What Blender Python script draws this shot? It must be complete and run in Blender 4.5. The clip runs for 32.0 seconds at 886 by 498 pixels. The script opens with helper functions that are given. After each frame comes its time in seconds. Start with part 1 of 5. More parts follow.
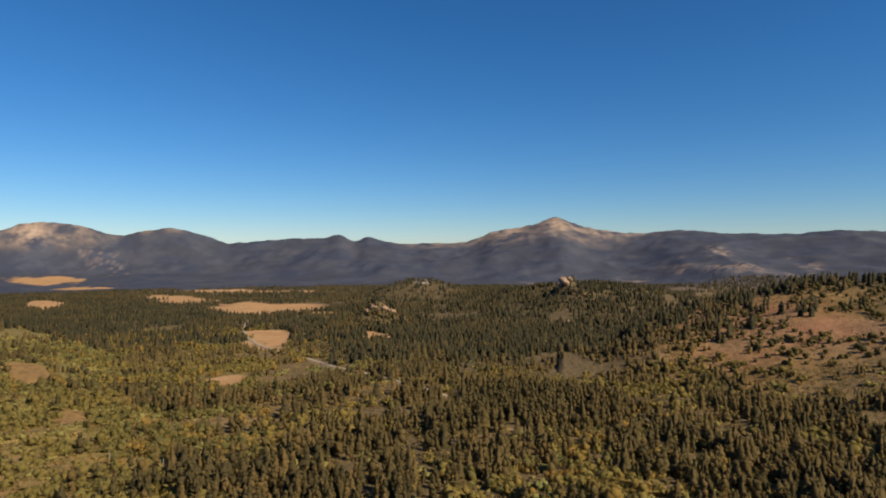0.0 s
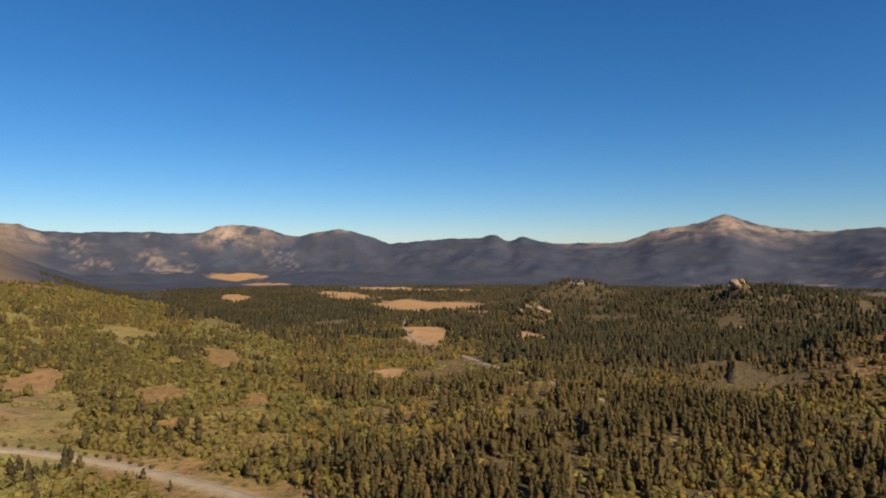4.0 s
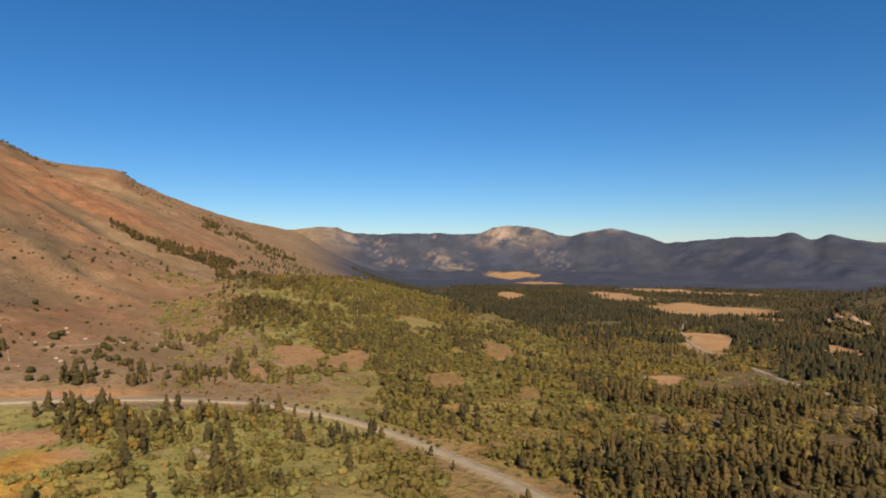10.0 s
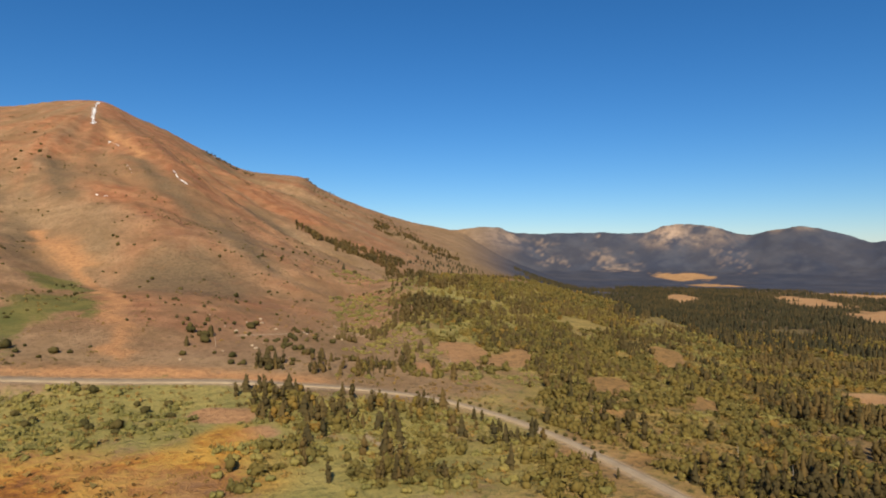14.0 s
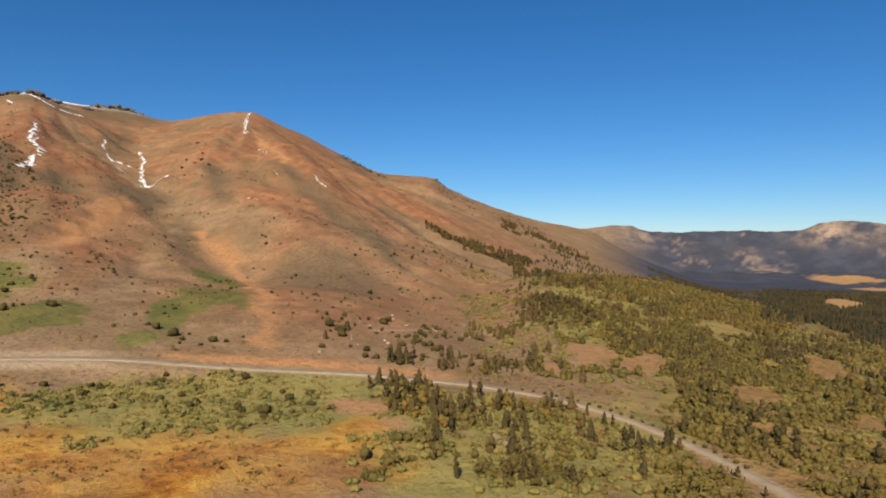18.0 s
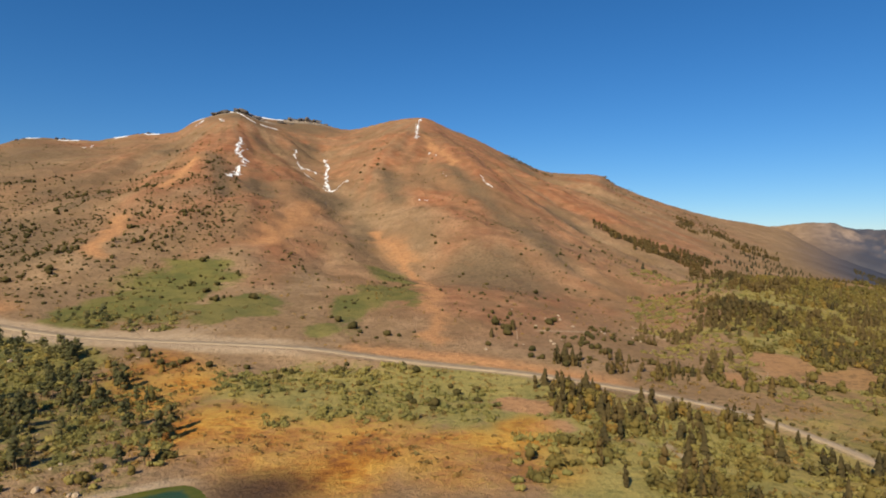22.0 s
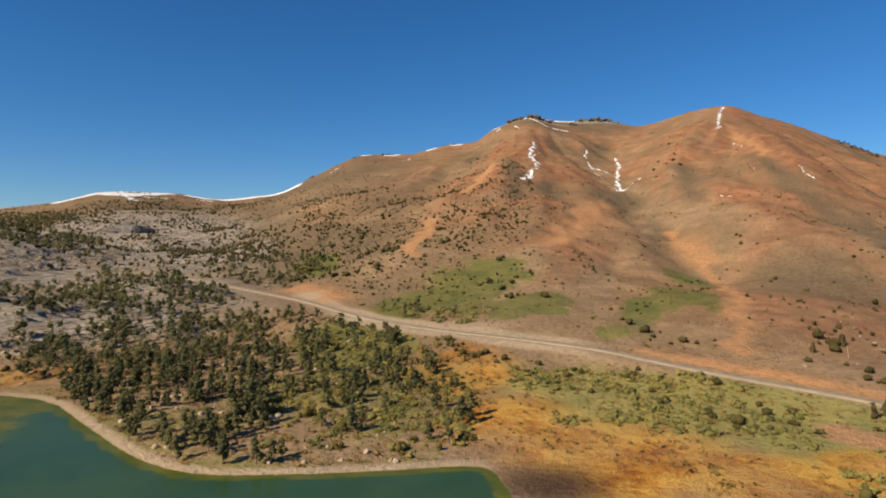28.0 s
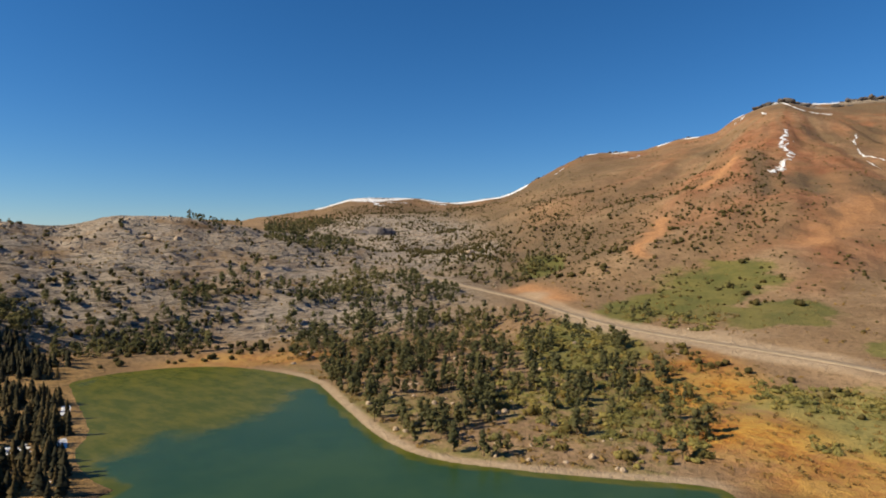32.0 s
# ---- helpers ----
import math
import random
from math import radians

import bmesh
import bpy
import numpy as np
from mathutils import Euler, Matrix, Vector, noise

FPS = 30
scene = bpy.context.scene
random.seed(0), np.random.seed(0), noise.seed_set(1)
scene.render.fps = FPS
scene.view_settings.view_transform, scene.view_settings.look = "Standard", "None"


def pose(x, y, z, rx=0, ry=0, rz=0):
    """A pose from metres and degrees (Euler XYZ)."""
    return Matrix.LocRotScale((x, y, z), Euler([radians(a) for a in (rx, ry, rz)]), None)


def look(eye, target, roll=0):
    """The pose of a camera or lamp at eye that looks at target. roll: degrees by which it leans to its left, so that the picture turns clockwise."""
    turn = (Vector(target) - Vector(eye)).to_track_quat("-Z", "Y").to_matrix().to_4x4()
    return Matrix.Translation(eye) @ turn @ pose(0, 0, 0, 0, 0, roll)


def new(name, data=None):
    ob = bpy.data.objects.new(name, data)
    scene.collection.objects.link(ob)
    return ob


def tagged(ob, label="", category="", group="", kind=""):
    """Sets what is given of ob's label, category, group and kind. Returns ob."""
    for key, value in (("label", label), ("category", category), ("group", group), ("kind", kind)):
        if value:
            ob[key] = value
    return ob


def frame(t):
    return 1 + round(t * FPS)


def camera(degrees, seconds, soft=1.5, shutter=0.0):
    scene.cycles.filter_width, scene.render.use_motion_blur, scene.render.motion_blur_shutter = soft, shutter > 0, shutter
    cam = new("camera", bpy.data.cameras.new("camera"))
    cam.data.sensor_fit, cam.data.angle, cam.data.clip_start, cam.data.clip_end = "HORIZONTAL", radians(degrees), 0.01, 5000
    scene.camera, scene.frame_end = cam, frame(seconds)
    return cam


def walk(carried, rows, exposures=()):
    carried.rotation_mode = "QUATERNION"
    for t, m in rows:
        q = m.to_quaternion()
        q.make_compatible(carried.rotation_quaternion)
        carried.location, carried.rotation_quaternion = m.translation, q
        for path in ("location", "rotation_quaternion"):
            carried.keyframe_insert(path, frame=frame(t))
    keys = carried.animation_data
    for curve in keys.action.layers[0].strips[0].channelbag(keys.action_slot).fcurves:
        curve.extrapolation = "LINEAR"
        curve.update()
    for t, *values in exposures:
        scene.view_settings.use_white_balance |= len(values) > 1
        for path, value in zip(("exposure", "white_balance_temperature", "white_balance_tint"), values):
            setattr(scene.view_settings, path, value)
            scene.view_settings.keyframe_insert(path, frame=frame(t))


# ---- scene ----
cam = camera(71.35, 32.0, soft=1.9)

# The camera hovers on one spot over the lake and turns to its left.
TURN = [
    (0, -86.38), (0.5, -84.62), (1, -82.85), (1.5, -81.08), (2, -79.22), (2.5, -77.47), (3, -75.75), (3.5, -73.95), (4.5, -70.29), (5.5, -66.51),
    (6, -64.59), (6.5, -62.64), (7, -60.64), (7.5, -58.56), (8, -56.36), (8.5, -54.16), (9, -51.85), (9.5, -49.51), (10, -47.32), (10.5, -45.35),
    (11, -43.42), (11.5, -41.57), (12, -39.72), (12.5, -38), (13, -36.28), (13.5, -34.21), (14, -32.4), (14.5, -30.65), (15.5, -27.74), (16.5, -25.01),
    (17, -23.63), (17.5, -22.12), (18, -20.61), (18.5, -19.58), (19, -18.15), (19.5, -16.04), (20, -13.63), (20.5, -11.24), (21, -9.1), (21.5, -7.12),
    (22, -5.31), (22.5, -3.22), (23, -1.16), (23.5, 0.83), (24, 3.17), (24.5, 5.62), (25, 8.12), (25.5, 9.67), (26.5, 13.73), (27.5, 18.02),
    (28, 21.15), (28.5, 23.82), (29, 26.24), (29.5, 28.47), (30, 30.67), (30.5, 33.1), (31, 35.82), (31.5, 39.01), (32, 41.83),
]


def tilt_at(t):
    return float(np.interp(t, (0, 9, 14, 19, 23, 32), (-0.08, -0.05, -0.06, -0.16, -0.20, -0.24)))


def roll_at(t):
    return float(np.interp(t, (0, 9, 14, 17, 23, 32), (-0.11, -0.10, -0.05, 0.0, 0.08, 0.27)))


rows = [(t, pose(0, 0, 95, 0, 0, turn) @ pose(0, 0, 0, 90 + tilt_at(t)) @ pose(0, 0, 0, 0, 0, roll_at(t))) for t, turn in TURN]
walk(cam, rows, [(0, 0.43), (32, 0.43)])

# ---------------------------------------------------------------- light
SUN_AZ, SUN_EL = 148.0, 37.0
world = bpy.data.worlds.new("sky")
scene.world = world
world.use_nodes = True
wn, wl = world.node_tree.nodes, world.node_tree.links
sky = wn.new("ShaderNodeTexSky")
sky.sky_type, sky.sun_disc = "NISHITA", False
sky.sun_elevation, sky.sun_rotation = radians(SUN_EL), radians(-SUN_AZ)
sky.altitude, sky.air_density, sky.dust_density, sky.ozone_density = 2400, 1.3, 0.05, 9.0
wn["Background"].inputs["Strength"].default_value = 0.072
clear = wn.new("ShaderNodeHueSaturation")
clear.inputs["Hue"].default_value, clear.inputs["Saturation"].default_value = 0.5, 1.15
wl.new(sky.outputs[0], clear.inputs["Color"])
wl.new(clear.outputs[0], wn["Background"].inputs["Color"])

sun_data = bpy.data.lights.new("sun", "SUN")
sun_data.energy, sun_data.angle, sun_data.color = 5.0, radians(0.53), (1.0, 0.85, 0.60)
sun = new("sun", sun_data)
to_sun = Vector((-math.sin(radians(SUN_AZ)) * math.cos(radians(SUN_EL)), math.cos(radians(SUN_AZ)) * math.cos(radians(SUN_EL)), math.sin(radians(SUN_EL))))
sun.matrix_world = look(to_sun * 400, (0, 0, 0))

# ---------------------------------------------------------------- materials
class Nodes:
    """Short hands for the nodes of one material."""

    def __init__(self, name):
        self.mat = bpy.data.materials.new(name)
        self.mat.use_nodes = True
        self.tree = self.mat.node_tree
        self.n, self.l = self.tree.nodes, self.tree.links
        self.bsdf = self.n["Principled BSDF"]

    def put(self, socket, value):
        if hasattr(value, "links"):
            self.l.new(value, socket)
        elif isinstance(value, tuple) and len(value) == 3 and len(socket.default_value) == 4:
            socket.default_value = (*value, 1)
        else:
            socket.default_value = value

    def coords(self):
        return self.n.new("ShaderNodeTexCoord").outputs["Object"]

    def noise(self, vec, scale, detail=4.0, rough=0.55):
        t = self.n.new("ShaderNodeTexNoise")
        self.put(t.inputs["Vector"], vec)
        t.inputs["Scale"].default_value, t.inputs["Detail"].default_value, t.inputs["Roughness"].default_value = scale, detail, rough
        return t.outputs["Fac"]

    def voronoi(self, vec, scale, feature="F1", out="Distance"):
        t = self.n.new("ShaderNodeTexVoronoi")
        t.feature = feature
        self.put(t.inputs["Vector"], vec)
        t.inputs["Scale"].default_value = scale
        return t.outputs[out]

    def span(self, x, a, b, c=0.0, d=1.0):
        t = self.n.new("ShaderNodeMapRange")
        t.interpolation_type = "SMOOTHSTEP"
        self.put(t.inputs["Value"], x)
        for key, v in (("From Min", a), ("From Max", b), ("To Min", c), ("To Max", d)):
            t.inputs[key].default_value = v
        return t.outputs["Result"]

    def math(self, op, a, b=0.0):
        t = self.n.new("ShaderNodeMath")
        t.operation = op
        self.put(t.inputs[0], a), self.put(t.inputs[1], b)
        return t.outputs[0]

    def mix(self, fac, a, b, kind="MIX"):
        t = self.n.new("ShaderNodeMix")
        t.data_type, t.blend_type = "RGBA", kind
        self.put(t.inputs[0], fac), self.put(t.inputs[6], a), self.put(t.inputs[7], b)
        return t.outputs[2]

    def ramp(self, fac, *stops):
        t = self.n.new("ShaderNodeValToRGB")
        e = t.color_ramp.elements
        while len(e) < len(stops):
            e.new(0.5)
        for el, (p, c) in zip(e, stops):
            el.position, el.color = p, (*c, 1)
        self.put(t.inputs[0], fac)
        return t.outputs[0]

    def attribute(self, name, out="Color"):
        t = self.n.new("ShaderNodeAttribute")
        t.attribute_name = name
        return t.outputs[out]

    def split(self, colour):
        t = self.n.new("ShaderNodeSeparateColor")
        self.put(t.inputs[0], colour)
        return t.outputs[0], t.outputs[1], t.outputs[2]

    def stretch(self, vec, sx, sy, sz, turn=0.0):
        t = self.n.new("ShaderNodeMapping")
        t.inputs["Rotation"].default_value[2] = radians(turn)
        self.put(t.inputs["Vector"], vec)
        t.inputs["Scale"].default_value = (sx, sy, sz)
        return t.outputs[0]

    def bump(self, height, strength, distance):
        t = self.n.new("ShaderNodeBump")
        t.inputs["Strength"].default_value, t.inputs["Distance"].default_value = strength, distance
        self.put(t.inputs["Height"], height)
        self.put(self.bsdf.inputs["Normal"], t.outputs[0])

    def done(self, colour, rough=0.9, spec=0.2, metal=0.0):
        self.put(self.bsdf.inputs["Base Color"], colour)
        self.put(self.bsdf.inputs["Roughness"], rough)
        self.bsdf.inputs["Specular IOR Level"].default_value, self.bsdf.inputs["Metallic"].default_value = spec, metal
        return self.mat


def ground_material():
    m = Nodes("mountain_ground")
    p = m.coords()
    big, mid, fine, grit = m.noise(p, 0.004, 5), m.noise(p, 0.03, 5, 0.65), m.noise(p, 0.22, 4, 0.7), m.noise(p, 1.1, 3, 0.7)
    red, green, orange = m.split(m.attribute("zone_a"))
    straw, granite, snow = m.split(m.attribute("zone_b"))
    forest, gravel, wet = m.split(m.attribute("zone_c"))
    soil = m.mix(m.span(mid, 0.3, 0.7), (0.292, 0.19, 0.11), (0.395, 0.266, 0.156))
    soil = m.mix(m.span(fine, 0.5, 0.68), soil, (0.19, 0.12, 0.064))
    reds = m.mix(m.span(mid, 0.35, 0.68), (0.295, 0.12, 0.06), (0.44, 0.215, 0.113))
    reds = m.mix(m.span(fine, 0.52, 0.7), reds, (0.251, 0.115, 0.0468))
    c = m.mix(red, soil, reds)
    c = m.mix(m.span(m.noise(p, 0.0065, 5, 0.6), 0.45, 0.62, 0.0, 0.6), c, m.mix(m.span(fine, 0.4, 0.7), (0.275, 0.172, 0.092), (0.20, 0.135, 0.07)))
    c = m.mix(m.span(m.noise(p, 0.02, 7, 0.72), 0.46, 0.64, 0.0, 0.45), c, (0.165, 0.10, 0.048))
    c = m.mix(m.span(m.voronoi(p, 0.13), 0.0, 0.3, 0.55, 0.0), c, (0.10, 0.085, 0.05))
    c = m.mix(m.math("MULTIPLY", m.attribute("scrub", "Fac"), m.span(mid, 0.18, 0.45)), c, m.mix(m.span(fine, 0.4, 0.65), (0.185, 0.13, 0.078), (0.115, 0.085, 0.05)))
    c = m.mix(m.math("MULTIPLY", m.attribute("scree", "Fac"), m.span(mid, 0.22, 0.46)), c, m.mix(m.span(fine, 0.4, 0.65), (0.55, 0.285, 0.13), (0.40, 0.20, 0.095)))
    grass = m.mix(m.span(mid, 0.35, 0.65), (0.098, 0.118, 0.03), (0.185, 0.172, 0.046))
    grass = m.mix(m.span(fine, 0.5, 0.7), grass, (0.115, 0.115, 0.03))
    lush = m.mix(m.span(mid, 0.35, 0.65), (0.25, 0.235, 0.072), (0.37, 0.31, 0.095))
    lush = m.mix(m.span(fine, 0.48, 0.7, 0.0, 0.85), lush, (0.16, 0.16, 0.05))
    grass = m.mix(m.attribute("lush", "Fac"), grass, lush)
    c = m.mix(m.span(m.math("ADD", green, m.math("ADD", m.math("SUBTRACT", fine, 0.5), m.math("MULTIPLY", m.math("SUBTRACT", mid, 0.5), 1.3))), 0.22, 0.72, 0.0, 0.9), c, grass)
    litter = m.mix(m.span(mid, 0.4, 0.65), (0.285, 0.17, 0.0576), (0.399, 0.24, 0.0828))
    litter = m.mix(m.span(fine, 0.48, 0.66), litter, (0.0969, 0.075, 0.0288))
    c = m.mix(forest, c, litter)
    # forest floor darkened, the shade of the trees put into its colour
    c = m.mix(m.attribute("woods_shade", "Fac"), c, m.mix(m.span(fine, 0.4, 0.7), (0.11, 0.085, 0.048), (0.05, 0.05, 0.03)))
    # bluish tones put the haze of distance into the far forest's colour
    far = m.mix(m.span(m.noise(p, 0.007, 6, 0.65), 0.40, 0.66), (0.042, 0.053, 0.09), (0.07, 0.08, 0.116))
    woods, crags, _ = m.split(m.attribute("hazy_woods"))
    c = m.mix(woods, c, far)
    c = m.mix(m.math("MULTIPLY", crags, m.span(m.noise(p, 0.006, 5, 0.6), 0.35, 0.6)), c, m.mix(m.span(mid, 0.35, 0.65), (0.30, 0.22, 0.175), (0.42, 0.315, 0.25)))
    rust = m.ramp(m.math("ADD", m.math("MULTIPLY", mid, 0.6), m.math("MULTIPLY", fine, 0.45)), (0.38, (0.2, 0.06, 0.012)), (0.48, (0.47, 0.19, 0.024)), (0.59, (0.64, 0.36, 0.07)))
    c = m.mix(orange, c, rust)
    hay = m.mix(m.span(mid, 0.3, 0.7), (0.45, 0.24, 0.105), (0.55, 0.335, 0.165))
    c = m.mix(straw, c, hay)
    along_hill = m.stretch(p, 1, 1, 1, -65)
    blocks = m.noise(m.stretch(along_hill, 0.028, 0.085, 0.22), 1.0, 6, 0.66)
    chips = m.noise(m.stretch(along_hill, 0.10, 0.26, 0.5), 1.0, 5, 0.72)
    stone = m.mix(m.span(chips, 0.36, 0.64), (0.31, 0.26, 0.208), (0.56, 0.468, 0.375))
    stone = m.mix(m.span(mid, 0.52, 0.66, 0.0, 0.7), stone, (0.36, 0.26, 0.175))
    # cracks and the shade under ledges, both coloured in as dark bands
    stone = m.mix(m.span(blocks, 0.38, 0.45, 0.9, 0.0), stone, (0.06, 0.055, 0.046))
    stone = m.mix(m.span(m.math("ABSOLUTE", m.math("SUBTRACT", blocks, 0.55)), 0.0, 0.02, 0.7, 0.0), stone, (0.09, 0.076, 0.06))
    stone = m.mix(m.span(chips, 0.64, 0.70), stone, (0.55, 0.49, 0.42))
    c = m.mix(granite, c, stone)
    stones = m.mix(m.span(fine, 0.35, 0.7), (0.42, 0.31, 0.205), (0.53, 0.405, 0.28))
    c = m.mix(gravel, c, stones)
    c = m.mix(wet, c, (0.035, 0.022, 0.018))
    c = m.mix(m.span(m.math("ADD", snow, m.math("MULTIPLY", m.math("SUBTRACT", fine, 0.5), 0.7)), 0.46, 0.54), c, (0.86, 0.88, 0.92))
    c = m.mix(m.span(grit, 0.3, 0.75, 0.28, 0.0), c, (0.05, 0.045, 0.035))
    c = m.mix(m.span(big, 0.35, 0.65, 0.16, 0.0), c, (0.09, 0.07, 0.05))
    h = m.math("ADD", m.math("ADD", m.math("MULTIPLY", fine, 1.7), m.math("MULTIPLY", mid, 3.0)), m.math("ADD", m.math("MULTIPLY", grit, 0.5), m.math("MULTIPLY", m.math("MULTIPLY", granite, m.span(blocks, 0.38, 0.6)), 2.5)))
    m.bump(h, 0.7, 1.6)
    return m.done(c, 0.95, 0.08)


def leaf_material(name, *stops):
    """Foliage that differs from tree to tree and from spray to spray."""
    m = Nodes(name)
    info = m.n.new("ShaderNodeObjectInfo")
    tint = m.math("FRACT", m.math("ADD", m.attribute("tint", "Fac"), info.outputs["Random"]))
    c = m.ramp(tint, *stops)
    p = m.coords()
    c = m.mix(m.span(m.noise(p, 0.9, 3), 0.35, 0.7, 0.0, 0.25), c, tuple(v * 0.6 for v in stops[0][1]))
    island = m.n.new("ShaderNodeNewGeometry").outputs["Random Per Island"]
    c = m.mix(m.span(island, 0.0, 1.0, 0.0, 0.2), c, stops[-1][1])
    m.done(c, 0.8, 0.12)
    through_leaf = m.n.new("ShaderNodeBsdfTranslucent")
    m.put(through_leaf.inputs["Color"], c)
    both = m.n.new("ShaderNodeMixShader")
    both.inputs[0].default_value = 0.5
    m.l.new(m.bsdf.outputs[0], both.inputs[1]), m.l.new(through_leaf.outputs[0], both.inputs[2])
    m.l.new(both.outputs[0], m.n["Material Output"].inputs["Surface"])
    return m.mat


def bark_material():
    m = Nodes("bark")
    p = m.stretch(m.coords(), 6, 6, 1)
    return m.done(m.mix(m.span(m.noise(p, 1.5, 4), 0.35, 0.7), (0.07, 0.05, 0.035), (0.17, 0.12, 0.085)), 0.95, 0.1)


def asphalt_material():
    m = Nodes("worn_asphalt")
    p = m.coords()
    c = m.mix(m.span(m.noise(p, 0.15, 5), 0.3, 0.7), (0.275, 0.213, 0.145), (0.355, 0.28, 0.193))
    c = m.mix(m.span(m.noise(p, 1.7, 3), 0.5, 0.75, 0, 0.25), c, (0.16, 0.14, 0.12))
    m.bump(m.noise(p, 8, 2), 0.3, 0.02)
    return m.done(c, 0.9, 0.2)


def water_material():
    m = Nodes("lake_water")
    p = m.coords()
    weed = m.attribute("weed", "Fac")
    deep = m.mix(m.span(m.noise(p, 0.02, 4), 0.3, 0.7), (0.022, 0.056, 0.024), (0.036, 0.072, 0.026))
    algae = m.mix(m.span(m.noise(m.stretch(p, 1, 2, 1), 0.05, 5, 0.65), 0.35, 0.7), (0.06, 0.075, 0.012), (0.115, 0.11, 0.018))
    c = m.mix(m.span(m.math("ADD", weed, m.math("MULTIPLY", m.math("SUBTRACT", m.noise(p, 0.06, 4), 0.5), 0.7)), 0.35, 0.65), deep, algae)
    m.bump(m.math("ADD", m.noise(m.stretch(p, 1, 2.2, 1), 0.9, 3), m.noise(p, 0.2, 2)), 0.25, 0.12)
    m.bsdf.inputs["IOR"].default_value = 1.33
    mat = m.done(c, 0.25, 0.2)
    m.put(m.bsdf.inputs["Specular IOR Level"], m.span(weed, 0.2, 0.8, 0.2, 0.05))
    return mat


def rock_material(name, low, high):
    m = Nodes(name)
    p = m.coords()
    info = m.n.new("ShaderNodeObjectInfo").outputs["Random"]
    c = m.mix(m.span(m.noise(p, 0.6, 5, 0.65), 0.35, 0.68), low, high)
    c = m.mix(m.math("MULTIPLY", info, 0.3), c, high)
    m.bump(m.noise(p, 1.5, 5), 0.6, 0.4)
    return m.done(c, 0.92, 0.15)


def plain_material(name, colour, rough=0.7):
    m = Nodes(name)
    p = m.coords()
    return m.done(m.mix(m.span(m.noise(p, 2.0, 4), 0.3, 0.7, 0.0, 0.35), colour, tuple(v * 0.6 for v in colour)), rough, 0.3)


GROUND, BARK, ASPHALT, WATER, ROCK = ground_material(), bark_material(), asphalt_material(), water_material(), rock_material("granite_boulder", (0.26, 0.195, 0.135), (0.47, 0.37, 0.27))
TAN_ROCK = rock_material("tan_granite", (0.22, 0.145, 0.095), (0.37, 0.25, 0.165))
GREY_ROCK = rock_material("grey_cliff", (0.09, 0.08, 0.078), (0.22, 0.19, 0.175))
DARK_ROCK = rock_material("dark_crag", (0.06, 0.054, 0.05), (0.15, 0.128, 0.112))
FIR = leaf_material("fir_needles", (0.0, (0.08, 0.07, 0.035)), (0.35, (0.128, 0.10, 0.044)), (0.7, (0.172, 0.126, 0.052)), (1.0, (0.225, 0.152, 0.058)))
# darker copy of the fir needles, with shade put into the colour
SHADED_FIR = leaf_material("shaded_fir_needles", (0.0, (0.05, 0.052, 0.034)), (0.6, (0.086, 0.078, 0.043)), (1.0, (0.15, 0.11, 0.05)))
PINE = leaf_material("pine_needles", (0.0, (0.092, 0.10, 0.05)), (0.6, (0.145, 0.144, 0.066)), (1.0, (0.22, 0.195, 0.08)))
JUNIPER = leaf_material("juniper_scales", (0.0, (0.085, 0.08, 0.032)), (1.0, (0.17, 0.135, 0.05)))
WILLOW = leaf_material("willow_leaves", (0.0, (0.24, 0.235, 0.085)), (0.55, (0.34, 0.305, 0.105)), (1.0, (0.43, 0.35, 0.115)))
ASPEN = leaf_material("aspen_leaves", (0.0, (0.148, 0.137, 0.05)), (0.45, (0.222, 0.187, 0.06)), (0.85, (0.30, 0.228, 0.066)), (1.0, (0.37, 0.225, 0.058)))
BRUSH = leaf_material("brush_leaves", (0.0, (0.194, 0.155, 0.06)), (0.5, (0.302, 0.21, 0.076)), (1.0, (0.41, 0.26, 0.084)))
SNOW = plain_material("old_snow", (0.86, 0.88, 0.92), 0.6)
SNAG = plain_material("bleached_wood", (0.42, 0.36, 0.30), 0.85)

# ---------------------------------------------------------------- landforms
# Bearings are degrees to the left of +y, distances and heights metres; the lake lies at height 0.
EYE = 95.0


def spot(az, r):
    return (-r * math.sin(radians(az)), r * math.cos(radians(az)))


LATTICE = np.random.RandomState(7).rand(256, 256)


def value_noise(x, y):
    xi, yi = np.floor(x).astype(int), np.floor(y).astype(int)
    u, v = x - xi, y - yi
    u, v = u * u * (3 - 2 * u), v * v * (3 - 2 * v)
    a, b = LATTICE[xi & 255, yi & 255], LATTICE[(xi + 1) & 255, yi & 255]
    c, d = LATTICE[xi & 255, (yi + 1) & 255], LATTICE[(xi + 1) & 255, (yi + 1) & 255]
    return (a * (1 - u) + b * u) * (1 - v) + (c * (1 - u) + d * u) * v - 0.5


def fbm(x, y, size, octaves=4, gain=0.5):
    """Soft noise of about -0.5 to 0.5, its largest lumps of the given size."""
    out, amp = 0.0, 1.0
    for n in range(octaves):
        k = 2.0**n / size
        out = out + amp * value_noise(x * k + 31.7 * n, y * k + 17.3 * n)
        amp *= gain
    return out


def ridged(x, y, size, octaves=4):
    out, amp = 0.0, 1.0
    for n in range(octaves):
        k = 2.0**n / size
        out = out + amp * (0.5 - np.abs(2 * value_noise(x * k + 11.1 * n, y * k + 5.9 * n)))
        amp *= 0.5
    return out


def ease(a, b, x):
    s = np.clip((x - a) / (b - a), 0, 1)
    return s * s * (3 - 2 * s)


